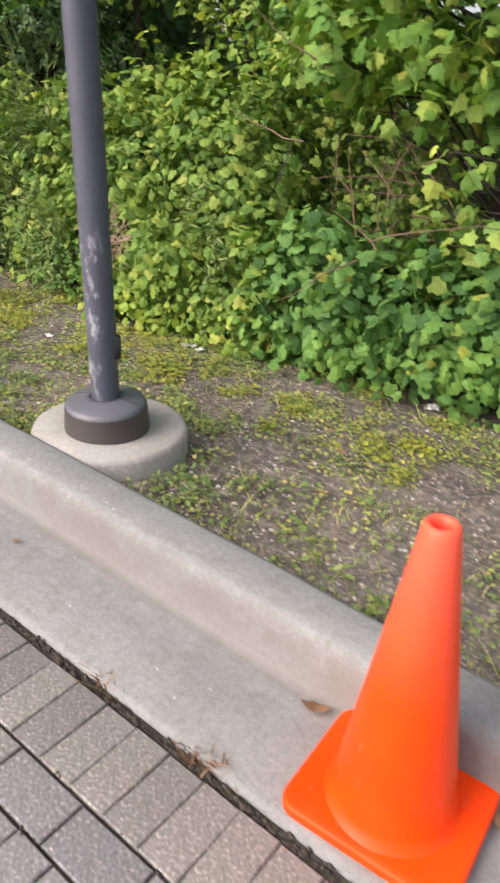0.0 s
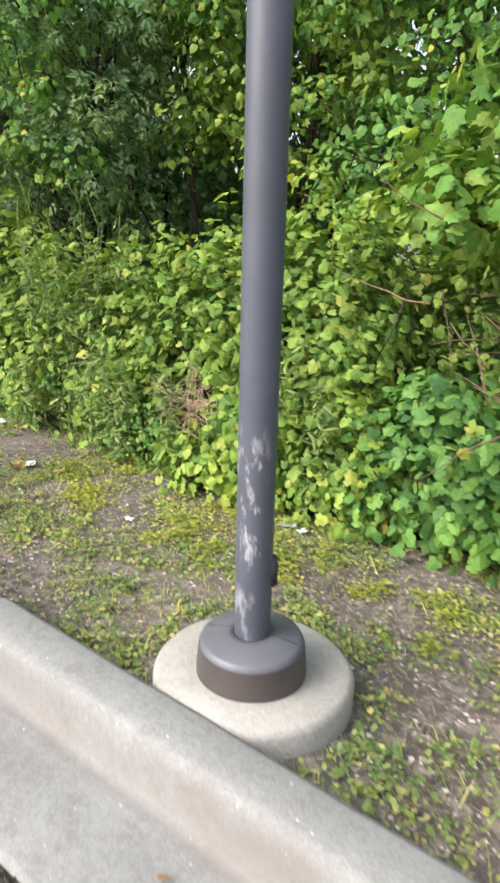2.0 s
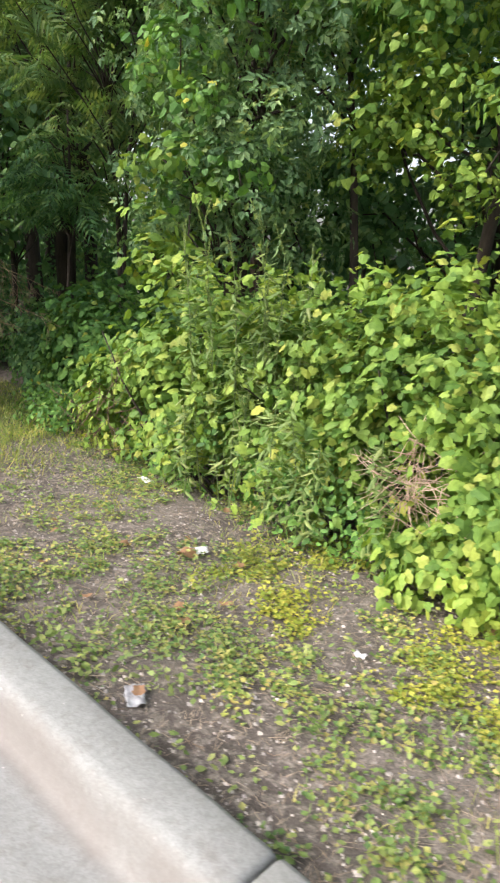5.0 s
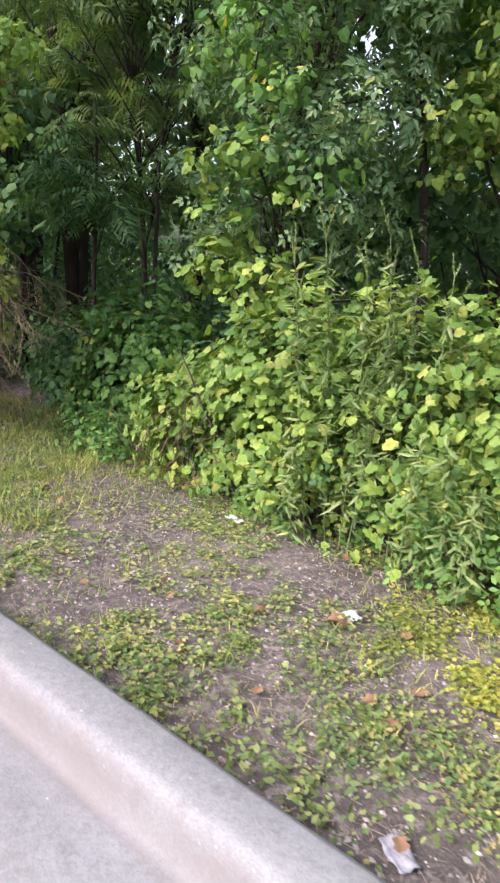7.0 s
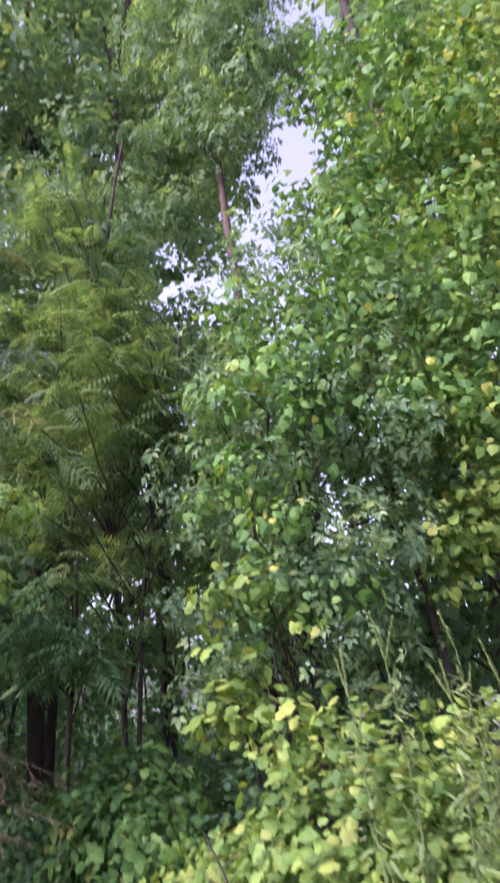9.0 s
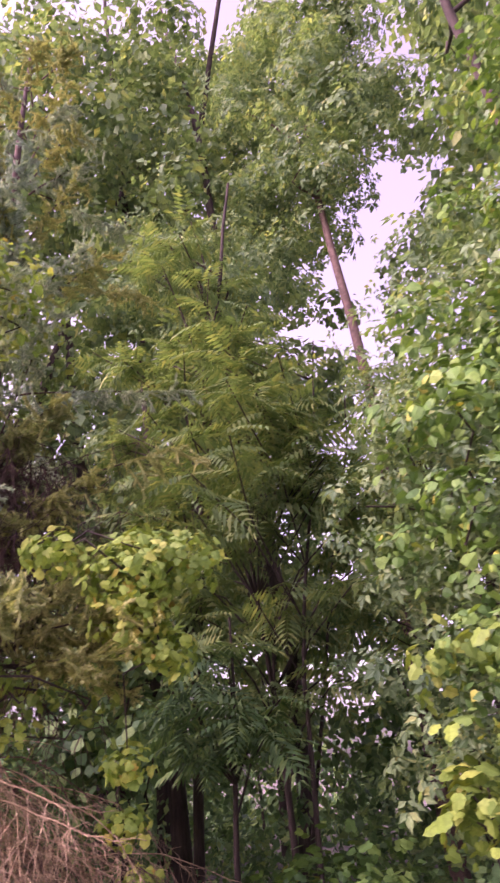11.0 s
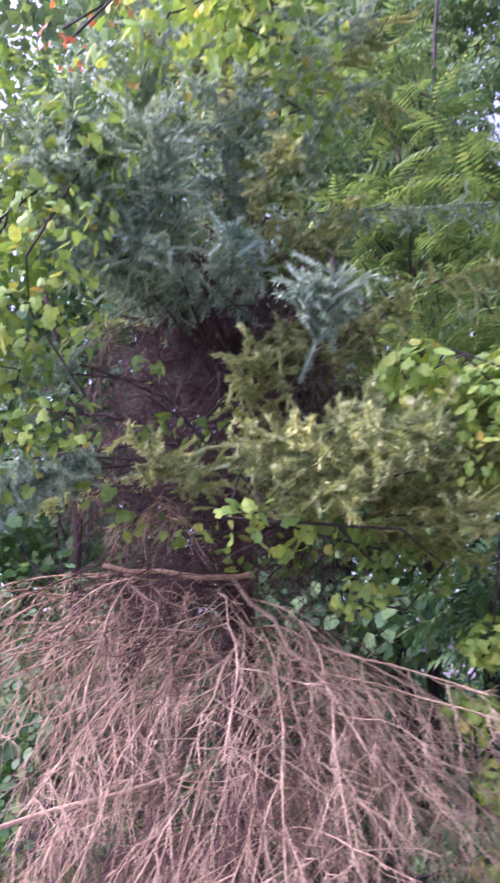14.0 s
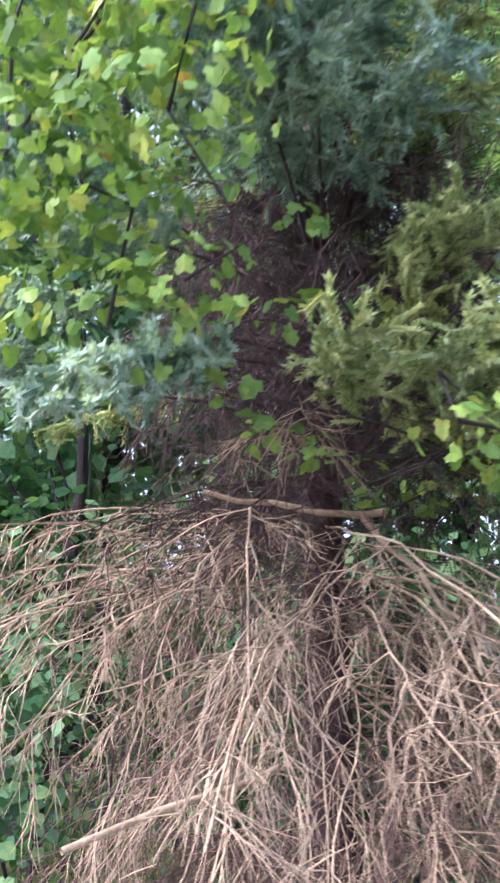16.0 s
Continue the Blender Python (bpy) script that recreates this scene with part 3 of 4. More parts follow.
for x, y, rx, ry, h, n in ((-8.2, 4.15, 0.6, 0.5, 0.8, 1800), (-6.7, 4.3, 0.7, 0.5, 0.95, 2000), (-9.3, 4.6, 0.8, 0.6, 0.7, 1800), (-7.7, 5.2, 0.9, 0.6, 0.7, 1800), (-6.2, 5.2, 0.8, 0.6, 1.0, 1800), (-10.0, 3.4, 0.5, 0.5, 2.0, 1700), (-10.6, 4.3, 0.7, 0.5, 2.2, 1500), (-10.3, 2.0, 0.5, 0.6, 2.1, 1500)):
    shrub(x, y, rx, ry, h, n, M_DARKLEAF, "shaded dark green vine on a low shrub", 0.11, BROAD)
for x, y, rx, ry, h, n in ((-6.75, 3.2, 0.3, 0.25, 0.3, 500), (-11.5, 0.6, 0.9, 0.6, 1.3, 1800), (-11.8, 2.2, 0.9, 0.9, 1.6, 2000), (-11.3, 3.8, 0.9, 0.7, 1.4, 1800), (-12.5, -0.8, 0.9, 0.7, 1.5, 1500), (-7.25, 3.42, 0.3, 0.2, 0.28, 450), (-4.0, 3.2, 0.4, 0.28, 0.5, 900), (-4.95, 3.2, 0.4, 0.22, 0.5, 900), (-5.6, 3.27, 0.4, 0.18, 0.45, 800)):
    shrub(x, y, rx, ry, h, n, M_SHRUB, "low leafy weeds at the hedge foot", 0.075, OVAL)


# ---- trees ----
def tree(x, y, height, radius, crown, spots, leaves, material, label, shape=OVAL, size=0.1, clump=0.45, fork=0.35, lean=(0, 0), limbs=9, bark=None, low=None, flat=0.55, up=0.5, line=None):
    """Trunk, limbs that reach out to the clumps, and a crown of many leaves with gaps. crown: centre and half sizes."""
    ob = tagged(new("tree"), label, "tree", "trees of the wood edge")
    z0 = soil_height(x, y)
    ob.location = (x, y, z0)
    cx, cy, cz, ax, ay, az = crown
    if line is None:
        line = bent((0, 0, -0.1), (lean[0], lean[1], 1), height, 12, 0.05)
    tb = Tubes(9)
    tb.add(line, radius, radius * 0.25)
    tb.build("trunk", bark or M_BARK, ob)
    pts, _ = ball_points(spots, 0.25)
    pts[:, 2] = np.sign(pts[:, 2]) * np.abs(pts[:, 2]) ** 0.75
    clumps = [((cx - x + p[0] * ax, cy - y + p[1] * ay, cz - z0 + p[2] * az), clump * (0.6 + 0.7 * R.rand())) for p in pts]
    if low is not None:
        clumps = [c for c in clumps if c[0][2] > low]
    for i, (c, r) in enumerate(clumps):
        if i % max(1, len(clumps) // (limbs * 3)) == 0:
            k = min(len(line) - 2, max(2, int(len(line) * min(0.92, max(0.2 + fork * 0.3 * R.rand(), (c[2] - 0.7) / height)))))
            a, b = line[k], np.array(c)
            if np.linalg.norm(b - a) > 1.5 or k > len(line) - 4:
                continue
            m = (a + b) / 2 + R.normal(0, 0.15, 3) + np.array((0, 0, 0.2))
            lt = Tubes(5)
            lt.add([a, (a + m) / 2 + R.normal(0, 0.06, 3), m, (m + b) / 2 + R.normal(0, 0.06, 3), b], radius * 0.28, 0.006)
            lt.build("limb", bark or M_BARK, ob)
    P, D = clump_leaves(clumps, leaves, flat=flat)
    leaf_cloud("crown", P, D, size, shape, material, ob, spread=0.65, droop=0.6, jitter=0.3, up=up)
    return ob


def frond_tree(x, y, height, radius, tips, label, material, size=0.42, each=7, lean=(0, 0)):
    """A slender tree whose bent limbs end in rosettes of long drooping compound leaves."""
    ob = tagged(new("tree"), label, "tree", "trees of the wood edge")
    z0 = soil_height(x, y)
    ob.location = (x, y, z0)
    line = bent((0, 0, -0.1), (lean[0], lean[1], 1), height, 12, 0.04)
    tb = Tubes(8)
    tb.add(line, radius, radius * 0.3)
    tb.build("trunk", M_BARK, ob)
    V, T, k = [], [], 0
    tv, tt = FROND
    for i, tip in enumerate(tips):
        b = np.array(tip) - np.array((x, y, z0))
        a = line[min(11, max(3, int(12 * (b[2] - 0.5 * np.hypot(b[0], b[1])) / height)))]
        m = (a + b) / 2 + np.array((0, 0, 0.12)) + R.normal(0, 0.06, 3)
        lt = Tubes(5)
        lt.add([a, m, b], radius * 0.3, 0.006)
        lt.build("limb", M_BARK, ob)
        turn = R.rand() * 6.283
        for j in range(each):
            q = turn + 2.4 * j
            o = b + (a - b) * 0.16 * R.rand() + R.normal(0, 0.03, 3)
            w = np.array((math.cos(q), math.sin(q), R.uniform(-0.55, 0.45)))
            w /= np.linalg.norm(w)
            s = np.cross((0, 0, 1), w)
            s = s / np.linalg.norm(s) + np.array((0, 0, R.normal(0, 0.45)))
            nn = np.cross(w, s)
            g = size * R.uniform(0.7, 1.2)
            V.append(o + g * (tv[:, 0:1] * w + tv[:, 1:2] * s + tv[:, 2:3] * nn))
            T.append(tt + k)
            k += len(tv)
    link_mesh("crown", tri_mesh("crown", np.concatenate(V), np.concatenate(T)), material, ob)
    return ob


def tip_cloud(n, cx, cy, cz, ax, ay, az):
    """Places for leaf rosettes, spread through an uneven crown."""
    p, _ = ball_points(n, 0.2)
    return [(cx + a * ax, cy + b * ay, cz + c * az) for a, b, c in p]


ELM = "tree with grey-green leaves hanging over the hedge"
tree(-6.75, 4.9, 4.2, 0.06, (-5.95, 4.5, 3.25, 0.95, 0.75, 1.95), 115, 42, M_ELDER, ELM, ASH, 0.13, 0.34, low=1.25, lean=(0.06, 0.0), limbs=4)
tree(-4.7, 5.8, 8.5, 0.065, (-4.5, 5.1, 4.3, 1.25, 0.8, 2.9), 180, 100, M_GRAPE, "vine-hung tree with yellow-green leaves", VINE, 0.057, 0.36, low=1.65)
tree(-5.45, 5.2, 4.6, 0.05, (-5.1, 4.4, 4.6, 0.85, 0.6, 1.9), 90, 80, M_SHRUB, "vine curtain with green leaves over a thin tree", VINE, 0.06, 0.34, low=2.5)
tree(-3.1, 5.6, 7.5, 0.055, (-3.0, 5.1, 3.8, 1.2, 0.8, 2.4), 165, 95, M_SHRUB, "leafy green tree behind the hedge", VINE, 0.06, 0.36, low=1.5)
tree(-1.5, 4.4, 3.6, 0.045, (-1.7, 3.6, 1.75, 0.75, 0.5, 0.5), 90, 55, M_MAPLE, "young maple with bright yellow-green leaves", MAPLE, 0.078, 0.26, low=1.15)
tree(-0.95, 4.2, 2.2, 0.03, (-1.2, 3.35, 0.95, 0.3, 0.2, 0.3), 16, 34, M_YELLOW, "small maple branch turning yellow and orange", MAPLE, 0.07, 0.16, low=0.5)
tree(-0.2, 5.2, 6.0, 0.08, (-0.6, 4.6, 3.0, 1.3, 0.8, 1.9), 140, 70, M_SHRUB, "leafy green tree behind the maple", VINE, 0.066, 0.38, low=1.0)
tree(1.6, 5.4, 6.5, 0.1, (1.5, 5.0, 3.2, 1.3, 0.9, 2.2), 80, 30, M_SHRUB, "leafy green tree at the wood edge", BROAD, 0.12, 0.42)
tree(-6.5, 4.95, 3.6, 0.04, (-6.35, 4.0, 2.35, 0.55, 0.4, 1.2), 50, 38, M_ELDER, "thin tree hung with grey-green leaves", ASH, 0.12, 0.3, low=0.95, limbs=4)
tree(-6.2, 4.6, 3.6, 0.035, (-5.95, 3.85, 2.9, 0.5, 0.35, 1.3), 44, 75, M_SHRUB, "green vine hanging from a thin tree", VINE, 0.058, 0.28, low=1.3, limbs=4)
tree(-6.15, 4.3, 2.2, 0.03, (-6.05, 3.75, 1.6, 0.4, 0.3, 0.55), 26, 60, M_GRAPE, "yellow-green vine climbing above the hedge", GRAPE, 0.065, 0.22, low=0.8, limbs=4)
tree(-9.8, 4.4, 3.0, 0.04, (-9.8, 4.1, 2.2, 0.75, 0.5, 0.9), 70, 50, M_DARKLEAF, "dark leafy young tree behind the spruce", BROAD, 0.09, 0.35, low=0.8, limbs=4)
tree(-5.6, 6.7, 3.6, 0.05, (-5.6, 6.4, 2.6, 1.0, 0.5, 1.3), 60, 45, M_DARKLEAF, "dark leafy young tree in the wood's shade", BROAD, 0.09, 0.4, low=0.9, limbs=4)
FRONDS = "slender tree with long feathery compound leaves"
tree(-8.2, 7.0, 14.0, 0.1, (-8.9, 7.0, 11.2, 1.7, 1.0, 2.7), 120, 40, M_ELDER, "tall red-brown trunk with a high leafy crown", ASH, 0.2, 0.5, bark=M_REDBARK, limbs=3, low=7.9,
     line=[np.array((-0.05 * z - 0.09 * math.sin(z * 0.8), 0.04 * math.sin(z * 0.6), z)) for z in np.linspace(-0.1, 14.0, 13)])
frond_tree(-8.5, 5.0, 4.6, 0.035, tip_cloud(44, -8.3, 4.7, 3.2, 1.0, 0.7, 1.6), FRONDS, M_FROND)
frond_tree(-9.8, 5.2, 8.5, 0.055, tip_cloud(64, -9.5, 4.7, 5.0, 1.2, 0.8, 2.8), FRONDS, M_FROND, 0.46)
frond_tree(-8.0, 4.7, 5.6, 0.024, [(-7.8, 3.4, 3.42), (-7.95, 3.5, 3.3), (-7.6, 3.6, 3.7), (-8.1, 3.7, 3.9), (-7.75, 3.75, 4.3)] + tip_cloud(26, -8.1, 4.5, 4.7, 0.85, 0.6, 1.2), FRONDS, M_FROND, 0.4)
frond_tree(-7.2, 5.9, 6.5, 0.034, tip_cloud(40, -7.3, 5.6, 3.4, 0.9, 0.7, 1.7), FRONDS, M_FROND, 0.4)
frond_tree(-8.4, 4.3, 2.8, 0.03, tip_cloud(16, -8.2, 4.1, 1.9, 0.6, 0.35, 0.5), "young tree with dark feathery leaves in the shade", M_DARKLEAF, 0.4)
tree(-10.08, 5.3, 6.5, 0.11, (-10.6, 5.8, 6.0, 1.6, 1.0, 3.4), 100, 40, M_ELDER, "tall dark-trunked tree in the wood", ASH, 0.19, 0.45, low=1.8)
tree(-11.4, 2.6, 5.2, 0.06, (-11.5, 1.6, 3.6, 1.0, 2.0, 2.0), 110, 36, M_DARKLEAF, "dark leafy tree behind the spruce", BROAD, 0.11, 0.45, low=0.9)
tree(-8.2, 7.6, 5.0, 0.06, (-8.2, 7.5, 3.2, 1.8, 0.8, 2.2), 110, 36, M_DARKLEAF, "dark leafy tree inside the wood", BROAD, 0.12, 0.45, low=0.8, limbs=4)
DEEP = "tall tree deep in the wood"
for x, y, h, r, n in ((-11.6, 8.8, 19.0, 1.8, 140), (-13.6, 8.0, 19.0, 2.4, 150), (-6.4, 9.2, 18.0, 2.2, 150), (-12.4, 6.2, 17.0, 2.0, 120), (-15.6, 8.3, 21.0, 2.6, 150), (-5.0, 7.2, 13.0, 1.8, 110), (-2.5, 8.6, 12.0, 2.3, 80), (1.5, 8.6, 11.0, 2.2, 50),
                      (-15.0, 5.0, 15.0, 2.3, 140), (-13.6, 1.4, 12.0, 2.0, 120), (-17.0, -2.0, 12.0, 2.3, 90), (-15.2, 12.5, 19.0, 2.8, 140), (-18.2, 10.5, 18.0, 2.8, 120), (-7.5, 12.5, 18.0, 2.8, 130), (-13.2, 4.2, 16.0, 1.8, 110)):
    tree(x, y, h, 0.13, (x, y, h * 0.56, r, r * 0.8, h * 0.46), n, 46, M_ELDER, DEEP, RHOMB, 0.15, 0.55, low=1.6, limbs=5, up=0.5)

# far woods: trunks and undergrowth that nobody could count
P, D = [], []
for _ in range(1150):
    if R.rand() < 0.75:
        x, y = R.uniform(-36, 14), R.uniform(11.0, 22)
    else:
        x, y = R.uniform(-36, -16), R.uniform(-6, 11.0)
    z = R.rand() ** 2.2 * 7.0
    p, d = ball_points(40, 0.3)
    P.append(p * R.uniform(0.6, 1.1) + np.array((x, y, z)))
    D.append(d)
for _ in range(320):
    x, y = R.uniform(-24, -14.5), R.uniform(-5, 8.0)
    p, d = ball_points(40, 0.3)
    P.append(p * R.uniform(0.6, 1.1) + np.array((x, y, R.rand() * 9.0)))
    D.append(d)
far = leaf_cloud("far_woods", np.concatenate(P), np.concatenate(D), 0.28, BLADE, M_DARKLEAF)
tagged(far, "dense dark green woods in the distance", "woods", kind="stuff")
P, D = [], []
for _ in range(900):
    x, y = R.uniform(-18, 4), R.uniform(6.0, 11)
    if x < -10 and R.rand() < 0.4:
        y = R.uniform(0.5, 6.0)
        x = R.uniform(-18, -10.8)
    p, d = ball_points(40, 0.3)
    p[:, 2] = np.abs(p[:, 2])
    P.append(p * np.array((0.5, 0.5, 0.5)) + np.array((x, y, soil_height(x, y) + 2.2 * R.rand() ** 1.8)))
    D.append(d)
under = leaf_cloud("undergrowth", np.concatenate(P), np.concatenate(D), 0.11, BLADE, M_DARKLEAF)
tagged(under, "dark shaded undergrowth on the wood floor", "undergrowth", kind="stuff")
tb = Tubes(6)
for _ in range(45):
    x, y = R.uniform(-26, 8), R.uniform(7.0, 18)
    tb.add(bent((x, y, -0.15), (R.normal(0, 0.12), R.normal(0, 0.1), 1), R.uniform(4, 9), 8, 0.07), R.uniform(0.02, 0.07), 0.012)
tagged(tb.build("far_trunks", M_BARK), "dark trunks standing in the woods", "trunks", kind="stuff")

# ---- spruce ----
SX, SY = -8.8, 2.45
spruce = tagged(new("spruce_tree"), "blue spruce with bare dead lower branches, overgrown by vine", "tree")
spruce.location = (SX, SY, soil_height(SX, SY))
tb = Tubes(12)
tb.add(bent((0, 0, -0.1), (-0.04, -0.045, 1), 8.4, 14, 0.01), 0.115, 0.012)
tb.build("trunk", M_SPRUCEBARK, spruce)


def dead_branch(angle, z, length, sag, r0, subs=13, twigs=3, out=0.05):
    """A bare bough that arches out and down, with forked side twigs that hang from it."""
    tb, fine = Tubes(4), Tubes(3)
    main = bent((out * math.cos(angle), out * math.sin(angle), z), (math.cos(angle), math.sin(angle), 0.22), length, 11, 0.12, sag)
    tb.add(main, r0 * 0.85, 0.002)
    side = 1
    for i in range(subs):
        f = 2 + 8.9 * (i + R.rand() * 0.7) / subs
        k = min(10, int(f))
        s = main[k] + (main[k + 1] - main[k]) * (f - k)
        d = main[k + 1] - main[k]
        d /= np.linalg.norm(d)
        side = -side
        w = np.cross(d, (0, 0, 1)) * side
        ln = length * R.uniform(0.14, 0.38) * (1.2 - f / 16)
        sub = bent(s, d * 0.7 + w * R.uniform(0.6, 1.3) + np.array((0, 0, R.uniform(-0.7, 0.1))), ln, 6, 0.2, 0.6)
        fine.add(sub, r0 * 0.38, 0.0013)
        for k in range(1, 7):
            for _ in range(R.randint(0, twigs + 1)):
                e = sub[k] - sub[k - 1]
                e /= np.linalg.norm(e)
                fine.add(bent(sub[k], e + R.normal(0, 0.5, 3) + np.array((0, 0, -0.35)), R.uniform(0.05, 0.19), 2, 0.3, 0.3), 0.0017, 0.0008)
    k = len(tb.v)
    tb.v += fine.v
    tb.t += [(a + k, b + k, c + k) for a, b, c in fine.t]
    return tb


# outer tier that arches from under the lowest live boughs
for i in range(34):
    a = radians(-165 + 215 * ((i * 0.618) % 1.0))
    turned = max(0.0, math.degrees(a) + 25) / 75
    z = R.uniform(1.62, 1.93) - 0.6 * turned
    dead_branch(a, z, R.uniform(1.5, 2.1) - 0.6 * turned, R.uniform(0.7, 1.7), R.uniform(0.0055, 0.0095)).build("dead_branch", M_DEAD, spruce)
# lower tiers, shorter and steeper
for i in range(30):
    a = radians(-160 + 220 * ((i * 0.618 + 0.3) % 1.0))
    z = 0.75 + 0.85 * i / 30
    dead_branch(a, z, R.uniform(1.1, 1.8), R.uniform(0.6, 1.6), R.uniform(0.005, 0.0085)).build("dead_branch", M_DEAD, spruce)
# old twigs close to the trunk, finer; darker to paint in the skirt's inner shade
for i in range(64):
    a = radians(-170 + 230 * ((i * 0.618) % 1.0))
    dead_branch(a, R.uniform(0.5, 1.9), R.uniform(0.7, 1.25), R.uniform(0.6, 1.8), R.uniform(0.004, 0.006), 11, 3).build("dead_branch", M_DEADIN, spruce, "inner twigs, dark brown with shade put into the colour")
# a pale dead spray that sticks out under the shelf
for da, z in ((-60, 2.12), (-55, 2.08)):
    dead_branch(radians(da), z, 0.42, 0.5, 0.006, 9, 2, 0.72).build("dead_branch", M_DEAD, spruce)
# the broken bough whose pale end crosses the skirt's top
tb = Tubes(7)
tb.add([np.array(p) for p in ((0.2, -0.92, 1.945), (0.25, -0.82, 1.92), (0.3, -0.7, 1.925), (0.38, -0.56, 1.9), (0.47, -0.42, 1.9), (0.5, -0.36, 1.915))], 0.008, 0.014)
tb.add([np.array(p) for p in ((0.46, -0.44, 1.9), (0.53, -0.4, 1.79), (0.6, -0.33, 1.72), (0.66, -0.31, 1.6), (0.72, -0.26, 1.55), (0.78, -0.3, 1.4))], 0.013, 0.006)
tb.build("broken_branch", M_DEAD, spruce, "pale broken bough")
tb = Tubes(6)
tb.add([np.array(p) for p in ((0.25, -0.55, 1.12), (0.24, -0.8, 1.08), (0.2, -1.05, 1.05), (0.17, -1.32, 1.0))], 0.012, 0.009)
tb.build("broken_branch", M_DEAD, spruce, "pale broken bough")
# dead inner twigs round the trunk, the hollow's shade painted into their colour
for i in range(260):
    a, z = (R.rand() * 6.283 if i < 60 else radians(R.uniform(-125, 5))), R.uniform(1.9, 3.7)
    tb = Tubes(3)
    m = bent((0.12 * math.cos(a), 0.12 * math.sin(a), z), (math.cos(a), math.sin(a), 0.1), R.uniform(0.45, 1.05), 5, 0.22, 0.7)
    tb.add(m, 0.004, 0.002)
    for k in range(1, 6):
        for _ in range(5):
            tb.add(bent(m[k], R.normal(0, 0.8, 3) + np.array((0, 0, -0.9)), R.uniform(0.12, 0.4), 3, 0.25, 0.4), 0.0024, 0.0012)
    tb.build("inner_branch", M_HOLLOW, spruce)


def needles(lines, per, length, width=0.0042):
    """Needles that stand out all round along twigs, as narrow triangles."""
    V, T = [], []
    for ln in lines:
        ln = np.array(ln)
        n = max(8, int(per * np.sum(np.linalg.norm(np.diff(ln, axis=0), axis=1))))
        f = R.rand(n) * (len(ln) - 1.001)
        k = f.astype(int)
        p = ln[k] + (ln[k + 1] - ln[k]) * (f - k)[:, None]
        d = ln[k + 1] - ln[k]
        d /= np.linalg.norm(d, axis=1)[:, None] + 1e-9
        o = R.normal(0, 1, (n, 3))
        o -= d * np.sum(o * d, 1)[:, None]
        o /= np.linalg.norm(o, axis=1)[:, None] + 1e-9
        w = np.cross(d, o) * width
        tip = p + (o * 0.8 + d * 0.65) * length * (0.7 + 0.5 * R.rand(n))[:, None]
        b = len(V) * 3
        V.append(np.stack([p - w, p + w, tip], 1).reshape(-1, 3))
        T.append(n)
    v = np.concatenate(V)
    return v, np.arange(len(v)).reshape(-1, 3)


def live_bough(angle, z, length, lift, blue, twigs=24, start=3, droop=0.5, sag=0.25):
    """A bough with drooping or level shoots like bottle brushes, closely set with needles."""
    bough = Tubes(3)
    main = bent((0.06 * math.cos(angle), 0.06 * math.sin(angle), z), (math.cos(angle), math.sin(angle), lift), length, 8, 0.05, sag)
    bough.add(main, 0.009, 0.004)
    lines = [main[-3:]]
    for _ in range(int(twigs * 1.15)):
        i = R.randint(start, 9)
        d = main[i] - main[i - 1]
        d /= np.linalg.norm(d)
        w = np.cross(d, (0, 0, 1)) * R.choice((-1, 1))
        tw = bent(main[i - 1] + (main[i] - main[i - 1]) * R.rand(), d * 0.8 + w * R.uniform(0.2, 0.9) + np.array((0, 0, R.uniform(-0.5, 0.5) - droop)), R.uniform(0.1, 0.2), 3, 0.14, 0.25)
        bough.add(tw, 0.004, 0.002)
        lines.append(tw)
        for _ in range(2):
            k = R.randint(1, 4)
            lines.append(bent(tw[k], (tw[k] - tw[k - 1]) / 0.1 + R.normal(0, 0.8, 3), R.uniform(0.05, 0.1), 2, 0.1, 0.1))
    ob = bough.build("live_bough", M_SPRUCEBARK, spruce)
    v, t = needles(lines, 520, 0.025, 0.0046)
    core = Tubes(3)
    for ln in lines:
        core.add([np.array(q) for q in ln], 0.0075, 0.006)
    t = np.concatenate([t, np.array(core.t) + len(v)])
    v = np.concatenate([v, np.array(core.v)])
    link_mesh("needles", tri_mesh("needles", v, t), M_BLUE if blue else M_NEEDLE, ob)


for i in range(44):
    z = 2.3 + 5.6 * (i / 44) ** 1.1
    reach = max(0.35, 1.95 * (1 - (z - 1.6) / 8.6))
    a = i * 2.39996
    deg = math.degrees(a) % 360
    if z < 3.4 and 240 < deg < 355 or 20 < deg < 160 and i % 2:
        continue
    live_bough(a, z, reach * R.uniform(0.8, 1.05), R.uniform(0.0, 0.25), z > 3.2 and i % 3 != 0)
# the level shelf of olive boughs, with one blue tip standing up
for a, z, ln, lift in ((-36, 2.2, 1.5, 0.06), (-28, 2.25, 1.6, 0.08), (-18, 2.3, 1.6, 0.1), (-8, 2.25, 1.6, 0.08), (4, 2.3, 1.3, 0.06), (14, 2.2, 1.2, 0.06), (-32, 2.4, 1.3, 0.1), (-22, 2.45, 1.4, 0.12), (-12, 2.4, 1.4, 0.1), (0, 2.45, 1.2, 0.1), (24, 2.3, 1.1, 0.1), (-26, 2.2, 1.7, 0.1), (-2, 2.2, 1.5, 0.06)):
    live_bough(radians(a), z, ln, lift, False, 30, 4, 0.0, 0.15)
for a, z, ln in ((-31, 2.22, 1.56),):
    live_bough(radians(a), z + 0.06, ln, 0.18, True, 26, 8, -0.45, -0.1)
# olive boughs that reach out farther beside the dead spray
for a, z, ln, lift in ((-46, 2.28, 1.35, 0.06), (-41, 2.28, 1.45, 0.07)):
    live_bough(radians(a), z, ln, lift, False, 24, 5, 0.05, 0.15)
